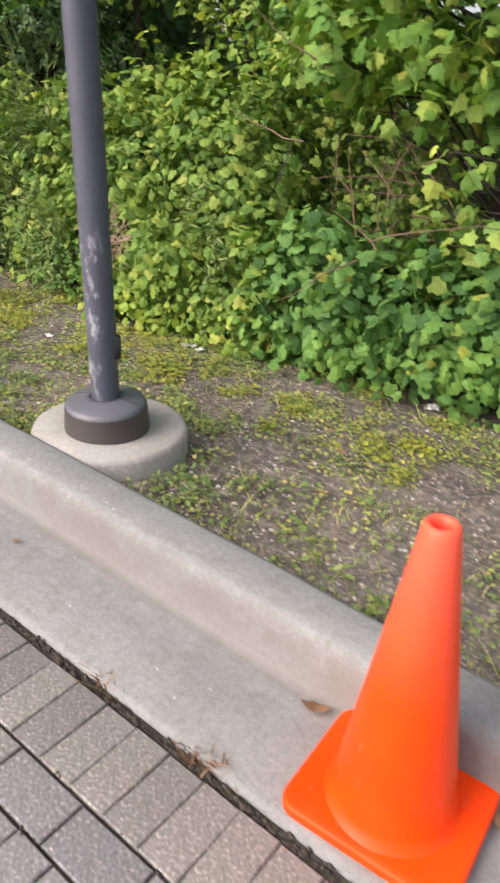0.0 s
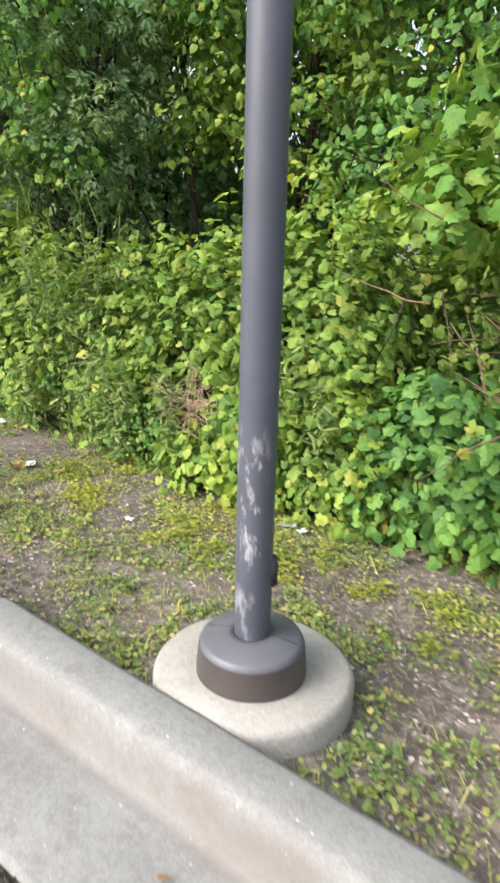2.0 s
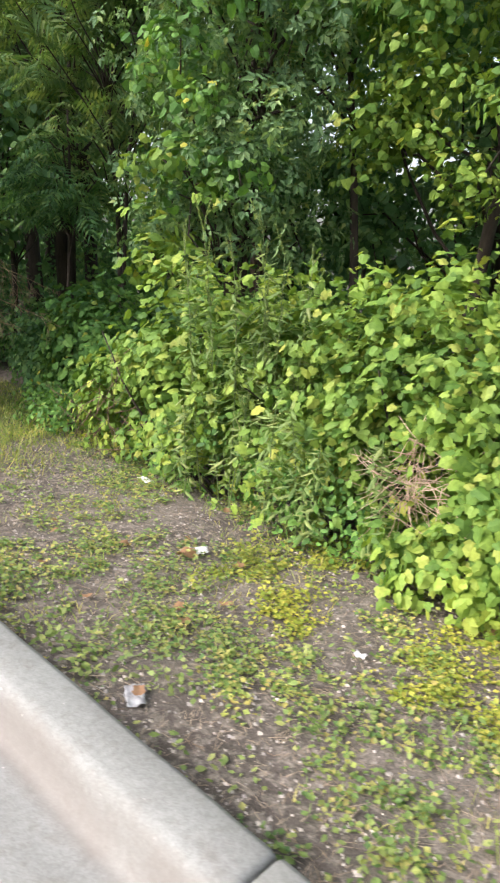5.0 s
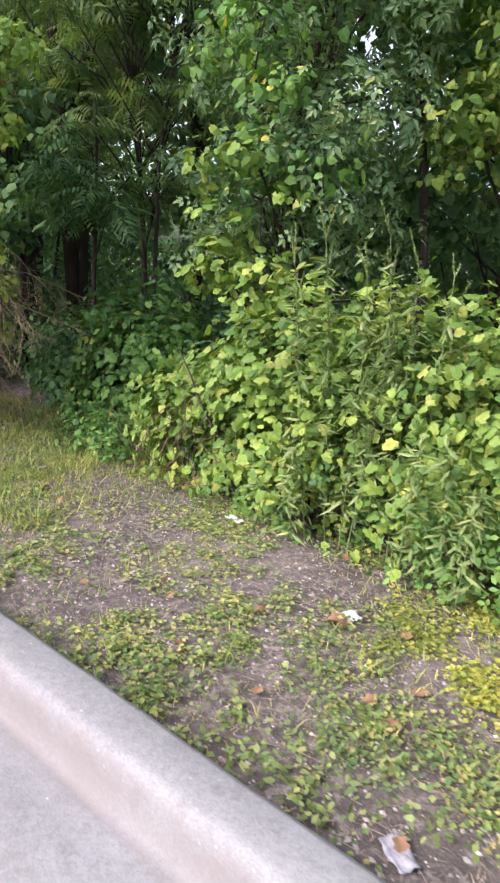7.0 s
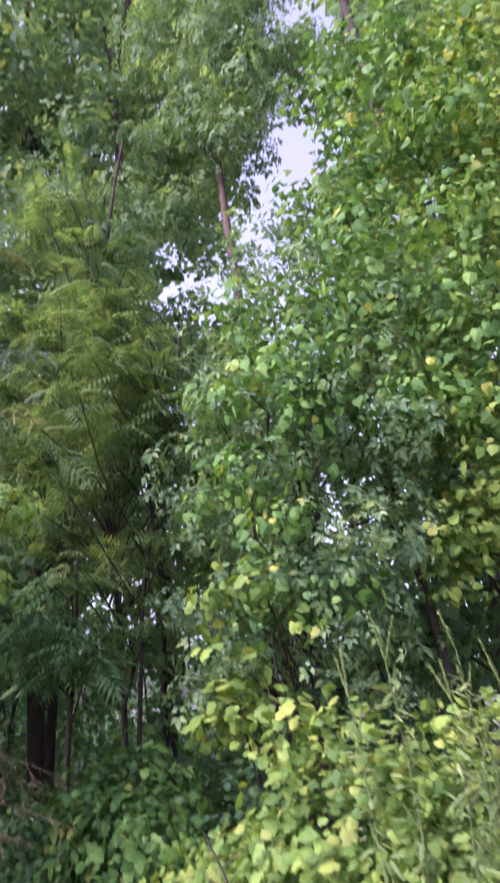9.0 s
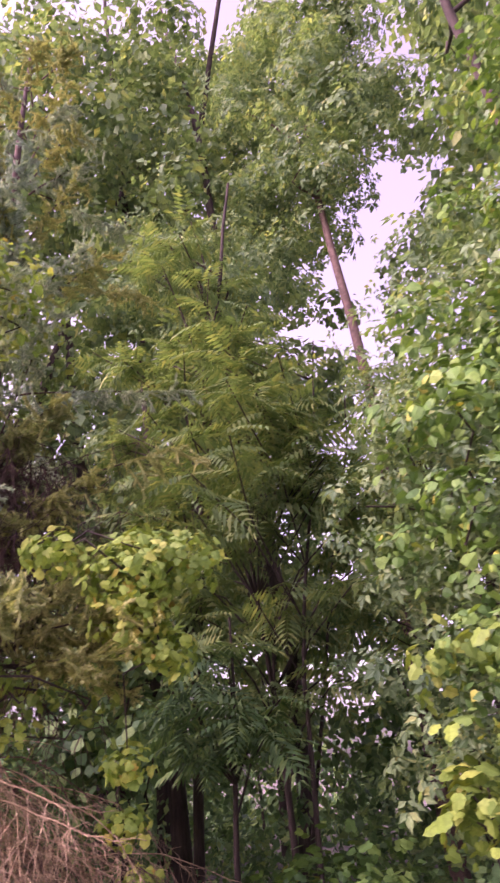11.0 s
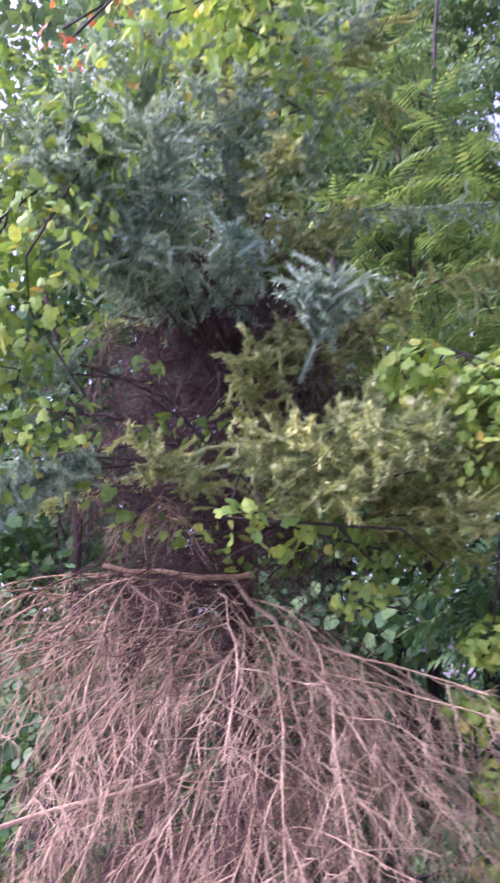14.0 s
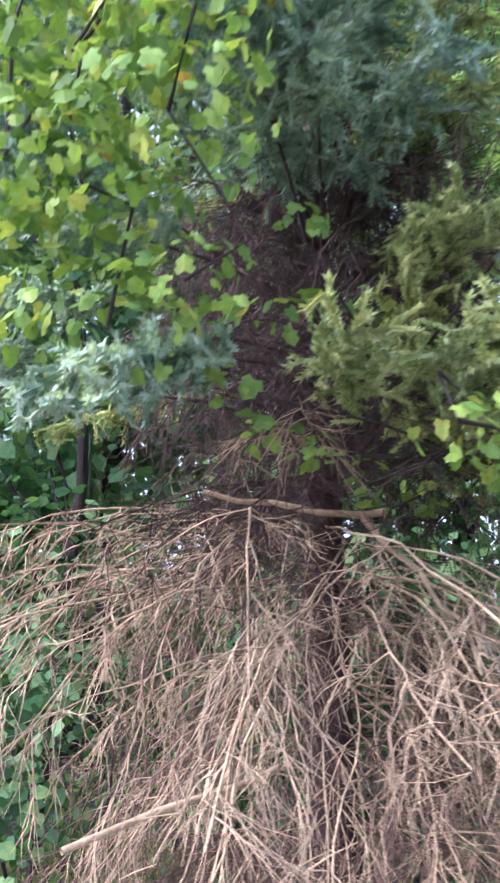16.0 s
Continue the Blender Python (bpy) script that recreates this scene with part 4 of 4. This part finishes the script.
# the upright blue spray before the crown
for a, z, ln, lift in ((-57, 2.85, 1.7, 0.28), (-60, 2.8, 1.75, 0.32), (-63, 2.9, 1.7, 0.32), (-59, 3.05, 1.65, 0.3), (-62, 3.1, 1.65, 0.25), (-65, 3.0, 1.7, 0.25)):
    live_bough(radians(a), z, ln, lift, True, 40, 6, -0.1, 0.0)
# boughs round the hollow
for a, z, ln, lift in ((-66, 2.5, 1.75, 0.06), (-72, 2.6, 1.7, 0.05), (-95, 2.5, 1.7, 0.15), (-105, 2.7, 1.6, 0.15), (-112, 2.45, 1.7, 0.05), (-128, 2.7, 1.6, 0.1), (-80, 2.75, 1.65, 0.1), (-90, 2.9, 1.6, 0.1)):
    live_bough(radians(a), z, ln, lift, True, 30, 6, 0.4)
# the upper crown above the hollow
for a, z, ln, lift in ((-10, 2.9, 0.8, 0.1), (-25, 3.0, 0.9, 0.1), (5, 3.1, 0.85, 0.1), (20, 2.9, 0.9, 0.1), (-18, 3.4, 0.9, 0.15), (0, 3.7, 0.9, 0.2), (-42, 3.15, 1.4, 0.1), (-50, 3.4, 1.4, 0.15), (-35, 3.3, 1.35, 0.15), (-58, 3.2, 1.4, 0.12),
                       (-85, 3.15, 1.5, 0.2), (-70, 3.2, 1.45, 0.15), (-64, 3.5, 1.4, 0.2), (-80, 3.5, 1.4, 0.2), (-60, 3.85, 1.35, 0.3), (-75, 3.95, 1.3, 0.3), (-45, 3.8, 1.3, 0.2),
                       (-92, 3.7, 1.35, 0.2), (-66, 4.3, 1.2, 0.3), (-54, 4.5, 1.15, 0.3), (-38, 3.7, 1.3, 0.15), (-30, 4.0, 1.2, 0.2), (-22, 4.3, 1.1, 0.2), (-10, 4.6, 1.1, 0.2), (-48, 4.9, 1.0, 0.3), (-30, 5.2, 1.0, 0.3), (-65, 5.3, 1.0, 0.3)):
    live_bough(radians(a), z, ln, lift, a < -40 or z > 3.8, 46 if a < -35 else 34, 2 if z > 3.6 else 4, 0.35)

# thin olive boughs about the spire
for i in range(16):
    live_bough(radians(-105 + 7.5 * i + R.uniform(-6, 6)), R.uniform(4.9, 7.4), R.uniform(0.6, 1.0), R.uniform(0.05, 0.3), i % 3 == 0, 24, 2, 0.45)


# ---- vine on the spruce ----
VX, VY, VZ = -7.2, 2.44, 2.42

def vine(spots, n, material, label, size=0.1, shape=GRAPE):
    ob = tagged(new("climbing_vine"), label, "vine", "vines on the spruce")
    ob.location = spots[0][0]
    o = np.array(spots[0][0])
    tb = Tubes(4)
    for (a, _), (b, _) in zip(spots, spots[1:]):
        a, b = np.array(a) - o, np.array(b) - o
        tb.add([a, (a + b) / 2 + R.normal(0, 0.1, 3), b], 0.006, 0.004)
    if tb.v:
        tb.build("stem", M_BARK, ob)
    P, D = clump_leaves([(tuple(np.array(c) - o), r) for c, r in spots], n * 2.6)
    leaf_cloud("foliage", P, D, size * 0.45, shape, material, ob)


vine([((VX, VY, VZ), 0.26), ((VX - 0.2, VY - 0.3, VZ + 0.1), 0.18), ((VX + 0.1, VY + 0.22, VZ + 0.08), 0.24), ((VX - 0.05, VY + 0.05, VZ - 0.2), 0.22), ((VX - 0.1, VY + 0.15, VZ + 0.15), 0.22), ((VX + 0.05, VY + 0.2, VZ - 0.35), 0.16), ((-7.6, 2.75, 1.6), 0.14), ((-7.82, 2.9, 1.32), 0.15), ((-7.8, 2.98, 1.05), 0.13), ((-7.85, 3.0, 0.7), 0.12)], 300, M_YELLOW, "yellow-green grape vine on the outer boughs", 0.1)
vine([((-8.2, 1.1, 2.35), 0.2), ((-8.1, 0.95, 2.7), 0.28), ((-8.05, 0.95, 3.0), 0.28), ((-8.05, 1.05, 3.35), 0.3), ((-8.4, 0.7, 2.6), 0.35), ((-8.4, 0.7, 3.1), 0.35), ((-8.3, 0.6, 3.6), 0.3)], 110, M_YELLOW, "yellow-green grape vine hanging over the boughs", 0.09)
vine([((-8.3, 0.95, 2.2), 0.25), ((-8.3, 0.85, 2.55), 0.3), ((-8.25, 0.8, 2.9), 0.32), ((-8.2, 0.9, 3.3), 0.3), ((-8.6, 0.6, 2.4), 0.35), ((-8.55, 0.6, 3.0), 0.35), ((-8.4, 0.8, 3.7), 0.35)], 90, M_GRAPE, "green grape vine hanging over the boughs", 0.09)
vine([((-7.75, 1.6, 4.15), 0.3), ((-7.8, 1.9, 4.3), 0.32), ((-7.75, 1.3, 4.0), 0.28), ((-7.85, 1.2, 3.7), 0.25), ((-7.9, 2.1, 4.1), 0.28), ((-7.8, 1.5, 4.45), 0.25)], 95, M_YELLOW, "yellow-green vine near the spruce's shoulder", 0.1)
vine([((-7.75, 1.05, 3.9), 0.16), ((-7.85, 0.9, 3.65), 0.14), ((-7.8, 0.85, 4.1), 0.16)], 60, M_RED, "orange-red creeper leaves on the spruce", 0.08, OVAL)
vine([((-8.3, 1.5, 2.05), 0.14), ((-8.28, 1.75, 2.02), 0.12), ((-8.3, 2.0, 1.98), 0.14), ((-8.2, 2.3, 2.0), 0.16), ((-8.1, 2.5, 2.1), 0.18), ((-8.3, 1.35, 2.15), 0.12)], 50, M_GRAPE, "green vine leaves along the dead boughs", 0.1)

vine([((-7.75, 2.05, 2.02), 0.16), ((-7.75, 2.3, 1.95), 0.17), ((-7.7, 1.75, 1.98), 0.14), ((-7.7, 1.5, 1.97), 0.13), ((-7.65, 2.55, 1.9), 0.16), ((-7.8, 2.2, 1.75), 0.14)], 80, M_GRAPE, "green grape vine under the shelf of boughs", 0.1)
vine([((-8.2, 1.48, 2.4), 0.12), ((-8.2, 1.72, 2.45), 0.12), ((-8.15, 1.9, 2.55), 0.12), ((-8.1, 1.4, 2.6), 0.1)], 50, M_GRAPE, "green vine leaves in the spruce's hollow", 0.1)

# ---- tall weeds ----
def weed(x, y, h, label, flower=True, leaves=150):
    ob = tagged(new("weed"), label, "weed", "tall weeds before the hedge")
    ob.location = (x, y, soil_height(x, y))
    tb = Tubes(5)
    line = bent((0, 0, -0.02), (R.normal(0, 0.06), R.normal(0, 0.05), 1), h, 8, 0.03)
    tb.add(line, 0.0045, 0.002)
    P, D = [], []
    arr = np.array(line)
    for i in range(leaves):
        f = (0.15 + 0.8 * i / leaves) * 8
        k = min(7, int(f))
        a = R.rand() * 6.283
        reach = 0.13 * R.rand() * (1.15 - f / 8)
        P.append(arr[k] + (arr[k + 1] - arr[k]) * (f - k) + np.array((math.cos(a) * reach, math.sin(a) * reach, 0.0)))
        D.append((math.cos(a) * 0.3, math.sin(a) * 0.3, 1.0))
    spikes = []
    if flower:
        for i in range(11):
            s = line[8 - i % 4] if i < 8 else line[4]
            b = bent(s, (R.normal(0, 0.35), R.normal(0, 0.35), 1), R.uniform(0.08, 0.2), 3, 0.06)
            tb.add(b, 0.003, 0.002)
            spikes.append(b)
    tb.build("stalk", M_STEM, ob)
    leaf_cloud("foliage", P, D, 0.07, LANCE, M_WEED, ob, droop=0.3)
    if spikes:
        for s in spikes:
            v, t = needles([np.array(s)], 400, 0.014)
            link_mesh("seed_spike", tri_mesh("seed_spike", v, t), M_WEED, ob, "pale green seed spike")


for x, y, h in ((-4.82, 3.12, 1.6), (-4.9, 3.05, 1.47), (-4.72, 3.1, 1.45), (-4.5, 3.15, 1.64), (-4.44, 3.1, 1.5), (-4.38, 3.2, 1.46), (-4.62, 3.0, 1.2)):
    weed(x, y, h, "tall ragweed with pale green seed spikes")
for x, y, h in ((-4.3, 2.95, 0.75), (-4.1, 3.0, 0.8), (-4.95, 2.95, 0.6), (-5.2, 2.98, 0.55), (-3.6, 3.0, 0.7), (-2.9, 3.05, 0.9), (-2.75, 3.1, 1.0), (-2.55, 3.0, 0.8), (-4.0, 2.93, 0.6)):
    weed(x, y, h, "leafy green weed before the hedge", False, 150)

# brush pile of dry stalks caught in the hedge
brush = tagged(new("dry_brush"), "bundle of dry straw-coloured stalks in the hedge", "brush")
brush.location = (-3.56, 3.16, 0.4)
for _ in range(110):
    tb = Tubes(4)
    tb.add(bent(R.normal(0, 0.08, 3), R.normal(0, 1, 3) * np.array((1, 0.5, 0.6)), R.uniform(0.12, 0.34), 4, 0.16), 0.0028, 0.0012)
    tb.build("stalk", M_STRAW, brush)
brush2 = tagged(new("dry_brush"), "tangle of dead brown twigs under the vine", "brush")
brush2.location = (-5.8, 3.06, 0.26)
for _ in range(60):
    tb = Tubes(4)
    tb.add(bent(R.normal(0, 0.16, 3), R.normal(0, 1, 3), R.uniform(0.15, 0.4), 4, 0.2), 0.003, 0.0012)
    tb.build("twig", M_DEADIN, brush2)
brush3 = tagged(new("dry_brush"), "bare grey twigs in the dark hollow under the maple", "brush")
brush3.location = (-1.75, 3.65, 0.9)
for _ in range(50):
    tb = Tubes(4)
    tb.add(bent(R.normal(0, 0.25, 3), R.normal(0, 1, 3) * np.array((1, 0.5, 0.5)), R.uniform(0.3, 0.7), 5, 0.15), 0.005, 0.0015)
    tb.build("twig", M_DEADIN, brush3)


# ---- ground cover ----
def patchy(n, x0, x1, y0, y1, scale, cut, seed):
    xs, ys = R.uniform(x0, x1, n), R.uniform(y0, y1, n)
    out = []
    for x, y in zip(xs, ys):
        v = noise.noise((x * scale, y * scale, seed)) + 0.8 * noise.noise((x * scale * 3.1, y * scale * 3.1, seed + 4))
        if v + R.normal(0, 0.15) > cut and (x - PX) ** 2 + (y - PY) ** 2 > 0.1:
            out.append((x, y, soil_height(x, y)))
    return np.array(out)


c = patchy(5600, -8.5, 1.0, 1.36, 3.4, 2.3, 0.06, 2.0)
P = np.repeat(c, 20, axis=0) + R.normal(0, 1, (len(c) * 20, 3)) * np.array((0.03, 0.03, 0.0))
P[:, 2] += np.abs(R.normal(0.012, 0.014, len(P)))
keep = (P[:, 1] > 1.345) & ((P[:, 0] - PX) ** 2 + (P[:, 1] - PY) ** 2 > 0.098)
keep &= (P[:, 0] < -1.3) | (P[:, 1] > 2.7) | (R.rand(len(P)) < 0.45)
P = P[keep]
cover_plants = leaf_cloud("ground_cover", P, np.tile((0, 0, 1.5), (len(P), 1)), 0.0175, RHOMB, M_COVER, droop=0.1, jitter=0.4)
tagged(cover_plants, "yellow-green creeping weeds in patches on the soil", "ground cover", kind="stuff")
c = patchy(2300, -4.3, -0.9, 2.15, 3.35, 1.9, 0.2, 14.0)
P = np.repeat(c, 16, axis=0) + R.normal(0, 1, (len(c) * 16, 3)) * np.array((0.03, 0.03, 0.0))
P[:, 2] += np.abs(R.normal(0.014, 0.014, len(P)))
lime = leaf_cloud("lime_ground_cover", P, np.tile((0, 0, 1.5), (len(P), 1)), 0.0175, RHOMB, M_LIME, droop=0.1, jitter=0.4)
tagged(lime, "lime-yellow creeping weeds toward the hedge", "ground cover", kind="stuff")
c = patchy(420, -6.5, 0.5, 1.36, 2.3, 2.3, 0.1, 9.0)
P = np.repeat(c, 18, axis=0) + R.normal(0, 1, (len(c) * 18, 3)) * np.array((0.05, 0.04, 0.0))
P[:, 2] += np.abs(R.normal(0.02, 0.02, len(P)))
keep = (P[:, 1] > 1.35) & ((P[:, 0] - PX) ** 2 + (P[:, 1] - PY) ** 2 > 0.1)
green_cover = leaf_cloud("broad_weeds", P[keep], np.tile((0, 0, 1.2), (int(keep.sum()), 1)), 0.024, OVAL, M_WEED, droop=0.1)
tagged(green_cover, "green broad-leaved weeds along the kerb's back", "ground cover", kind="stuff")


def blades(name, places, height, material, label):
    n = len(places)
    a = R.rand(n) * 6.283
    w = np.stack([np.cos(a), np.sin(a), np.zeros(n)], 1) * 0.0022
    tip = places + np.stack([R.normal(0, 0.7, n), R.normal(0, 0.7, n), np.ones(n)], 1) * (height * np.exp(R.normal(0, 0.4, n)))[:, None]
    mid = places * 0.5 + tip * 0.5 + np.array((0, 0, 0.2)) * height
    v = np.stack([places - w, places + w, mid + w * 0.8, mid - w * 0.8, tip], 1).reshape(-1, 3)
    t = (np.array([(0, 1, 2), (0, 2, 3), (3, 2, 4)])[None] + (np.arange(n) * 5)[:, None, None]).reshape(-1, 3)
    return tagged(link_mesh(name, tri_mesh(name, v, t), material), label, "grass", kind="stuff")


c = patchy(9000, -8.5, 1.0, 1.36, 3.3, 1.1, 0.0, 5.0)
blades("grass", c + R.normal(0, 0.01, c.shape) * np.array((1, 1, 0)), 0.035, M_GRASS, "thin dry grass on the soil strip")
c = patchy(26000, -12.0, -5.8, 1.36, 3.7, 0.6, -0.2, 6.0)
blades("tall_grass", c, 0.055, M_GRASS, "pale yellowing grass beyond the hedge")

# dry thatch lying on the soil
n = 15000
c = np.stack([R.uniform(-7.5, 1.0, n), 1.36 + 1.7 * R.rand(n), np.zeros(n)], 1)
c = c[(c[:, 0] - PX) ** 2 + (c[:, 1] - PY) ** 2 > 0.13]
c[:, 2] = [soil_height(x, y) + 0.004 for x, y, _ in c]
n = len(c)
a, ln = R.rand(n) * 6.283, 0.022 * np.exp(R.normal(0, 0.5, n))
w = np.stack([np.cos(a), np.sin(a), R.normal(0.12, 0.12, n)], 1) * ln[:, None]
u = np.stack([-np.sin(a), np.cos(a), np.zeros(n)], 1) * 0.0018
v = np.stack([c - w - u, c - w + u, c + w + u * 0.4 + np.array((0, 0, 0.003))], 1).reshape(-1, 3)
tagged(link_mesh("thatch", tri_mesh("thatch", v, np.arange(n * 3).reshape(-1, 3)), M_THATCH), "dry straw bits and dead stems strewn on the soil", "thatch", kind="stuff")

# pebbles and grit
tv = np.array([(1, 0, 0), (-1, 0, 0), (0, 1, 0), (0, -1, 0), (0, 0, 0.7), (0, 0, -0.7)], float)
tt = np.array([(0, 2, 4), (2, 1, 4), (1, 3, 4), (3, 0, 4), (2, 0, 5), (1, 2, 5), (3, 1, 5), (0, 3, 5)])
n = 13000
px, py = R.uniform(-8.5, 1.0, n), 1.36 + 1.9 * R.rand(n) ** 1.3
pz = np.array([soil_height(a, b) for a, b in zip(px, py)])
ps = np.clip(0.0048 * np.exp(R.normal(0, 0.55, n)), 0.001, 0.0115)
v = np.stack([px, py, pz], 1)[:, None, :] + ps[:, None, None] * tv[None] * R.uniform(0.6, 1.3, (n, 6, 1))
t = (tt[None] + (np.arange(n) * 6)[:, None, None]).reshape(-1, 3)
tagged(link_mesh("pebbles", tri_mesh("pebbles", v.reshape(-1, 3), t), M_STONE), "pale grit and pebbles on the soil", "pebbles", kind="stuff")

# crumbs of dirt and moss in the joint between gutter and pavers
n = 4600
seam = np.where(R.rand(n) < 0.55, 0.782, 0.563 - 0.118 * R.randint(0, 4, n))
gp = np.stack([R.uniform(-4.0, 1.0, n), seam + R.normal(0, 0.006, n), R.uniform(-0.012, 0.001, n)], 1)
# some lies along the joint between two kerb lengths
gp[:500] = np.stack([-2.735 + R.normal(0, 0.011, 500), 0.8 + 0.32 * R.rand(500) ** 0.6, R.uniform(0.006, 0.015, 500)], 1)
v = gp[:, None, :] + (0.0045 * np.exp(R.normal(0, 0.4, n)))[:, None, None] * tv[None] * R.uniform(0.6, 1.3, (n, 6, 1))
t = (tt[None] + (np.arange(n) * 6)[:, None, None]).reshape(-1, 3)
tagged(link_mesh("joint_crumbs", tri_mesh("joint_crumbs", v.reshape(-1, 3), t), M_JOINT), "dark crumbs of dirt in the paving joint", "dirt", kind="stuff")

# ---- litter and fallen leaves ----
def scrap(x, y, w, d, label, z=None, turn=0.0, seed=0, material=None):
    bm = bmesh.new()
    bmesh.ops.create_grid(bm, x_segments=8, y_segments=6, size=0.5)
    for q in bm.verts:
        k = noise.noise((q.co.x * 3 + seed, q.co.y * 3, seed))
        edge = 1 + 0.25 * noise.noise((q.co.x * 4, q.co.y * 4, seed + 7))
        q.co = Vector((q.co.x * w * edge, q.co.y * d * edge, 0.014 * k + 0.012 * abs(q.co.x) + 0.008))
    bmesh.ops.solidify(bm, geom=bm.faces[:], thickness=0.0015)
    ob = part("paper_scrap", bm, material or M_PAPER, None)
    ob.matrix_world = pose(x, y, (soil_height(x, y) if z is None else z) + 0.006, 0, 0, turn)
    tagged(ob, label, "litter", "litter on the soil")


scrap(-4.23, 2.42, 0.09, 0.07, "crumpled white paper scrap on the soil", turn=50, seed=1)
scrap(-5.3, 2.93, 0.13, 0.06, "flat white paper scrap near the hedge", turn=-10, seed=2)
scrap(-2.63, 2.86, 0.09, 0.05, "pale torn paper scrap near the hedge", turn=20, seed=3)
scrap(-2.52, 2.84, 0.06, 0.04, "small pale paper scrap near the hedge", turn=70, seed=4)
scrap(-1.2, 3.19, 0.06, 0.07, "small white wrapper scrap among weeds", turn=30, seed=5)
scrap(-3.5, 1.5, 0.1, 0.06, "grey plastic scrap behind the kerb", turn=-30, seed=6, material=M_FILM)
scrap(-3.2, 2.3, 0.045, 0.025, "tiny white scrap on the soil", turn=10, seed=8)


def fallen(x, y, z, size, turn, label, shape=MAPLE):
    v, t = shape
    v = v.copy()
    v[:, 2] = 0.15 * np.sin(v[:, 0] * 5 + turn) + 0.3 * np.abs(v[:, 1])
    me = tri_mesh("fallen_leaf", v * size, t, True)
    ob = link_mesh("fallen_leaf", me, M_OLDLEAF)
    ob.matrix_world = pose(x, y, z + 0.008, R.uniform(-12, 12), R.uniform(-12, 12), turn)
    tagged(ob, label, "leaf", "fallen leaves")


for i in range(24):
    x, y = R.uniform(-6.5, -0.3), R.uniform(1.5, 3.0)
    if (x - PX) ** 2 + (y - PY) ** 2 > 0.15:
        fallen(x, y, soil_height(x, y) + 0.01, R.uniform(0.04, 0.075), R.uniform(0, 360), "curled brown fallen leaf on the soil", OVAL if i % 2 else MAPLE)
fallen(-4.2, 2.36, soil_height(-4.2, 2.36) + 0.01, 0.1, 200, "orange-brown fallen leaf beside the paper scrap")
fallen(-0.54, 1.06, 0.016, 0.07, 120, "brown fallen leaf behind the cone in the gutter")
fallen(-0.08, 1.07, 0.016, 0.07, 60, "dark curled leaf behind the cone in the gutter")
fallen(-1.66, 0.99, 0.014, 0.035, 10, "small orange leaf in the gutter", OVAL)

# dry tufts in the paving joint
for x, n in ((-1.64, 160), (-0.66, 60), (-1.0, 40)):
    c = np.stack([R.normal(x, 0.03, n), R.normal(0.8, 0.012, n), np.full(n, -0.008)], 1)
    tf = blades("moss_tuft", c, 0.03, M_OLDLEAF, "dry brown tuft in the paving joint")
    tagged(tf, category="moss")

# ---- pavers ----
def paver_mesh(name, lx, ly, material):
    bm = bmesh.new()
    bmesh.ops.create_cube(bm, size=1.0, matrix=Matrix.Translation((0, 0, -0.03)) @ Matrix.Diagonal((lx, ly, 0.06, 1)))
    bmesh.ops.bevel(bm, geom=[e for e in bm.edges if min(q.co.z for q in e.verts) > -0.001], offset=0.0035, segments=1, affect="EDGES")
    me = bpy.data.meshes.new(name)
    bm.to_mesh(me)
    bm.free()
    me.materials.append(material)
    return me


soldier = paver_mesh("paver", 0.1032, 0.2, M_PAVER)
square = paver_mesh("paver", 0.103, 0.11, M_PAVER2)
stretcher = paver_mesh("paver", 0.206, 0.11, M_PAVER2)
stretcher_tan = paver_mesh("paver", 0.206, 0.11, M_PAVER)


def lay(me, x, y):
    ob = new("paver", me)
    ob.parent = pavement
    ob.matrix_basis = pose(x, y, R.uniform(-0.002, 0.003), R.uniform(-0.6, 0.6), R.uniform(-0.6, 0.6), R.uniform(-0.8, 0.8))


for i in range(57):
    lay(soldier, 2.06 - 0.1055 * i, 0.667)
for r in range(5):
    y, x = 0.504 - 0.118 * r, 2.1 - 0.06 * r
    while x > -4.0:
        w = 0.108 if R.rand() < 0.35 else 0.212
        x -= w
        lay(square if w < 0.15 else (stretcher if R.rand() < 0.6 else stretcher_tan), x + w / 2, y)
# the rest of the paving, joined
v, t = [], []
for r in range(40):
    for i in range(110):
        x, y = 2.0 - 0.215 * i + (0.107 if r % 2 else 0), -0.08 - 0.112 * r
        k, z = len(v), R.uniform(-0.002, 0.002)
        v += [(x, y, z), (x + 0.206, y, z), (x + 0.206, y - 0.104, z), (x, y - 0.104, z), (x, y, -0.05), (x + 0.206, y, -0.05), (x + 0.206, y - 0.104, -0.05), (x, y - 0.104, -0.05)]
        t += [(k, k + 2, k + 1), (k, k + 3, k + 2)] + [q for a, b in ((0, 1), (1, 2), (2, 3), (3, 0)) for q in ((k + a, k + b, k + b + 4), (k + a, k + b + 4, k + a + 4))]
for r in range(8):
    for i in range(100):
        x, y = -4.33 - 0.215 * i + (0.107 if r % 2 else 0), 0.76 - 0.105 * r
        k, z = len(v), R.uniform(-0.002, 0.002)
        v += [(x, y, z), (x + 0.206, y, z), (x + 0.206, y - 0.098, z), (x, y - 0.098, z), (x, y, -0.05), (x + 0.206, y, -0.05), (x + 0.206, y - 0.098, -0.05), (x, y - 0.098, -0.05)]
        t += [(k, k + 2, k + 1), (k, k + 3, k + 2)] + [q for a, b in ((0, 1), (1, 2), (2, 3), (3, 0)) for q in ((k + a, k + b, k + b + 4), (k + a, k + b + 4, k + a + 4))]
rest = link_mesh("paver_field", tri_mesh("paver_field", v, t), M_PAVER, pavement)
tagged(rest, kind="stuff")
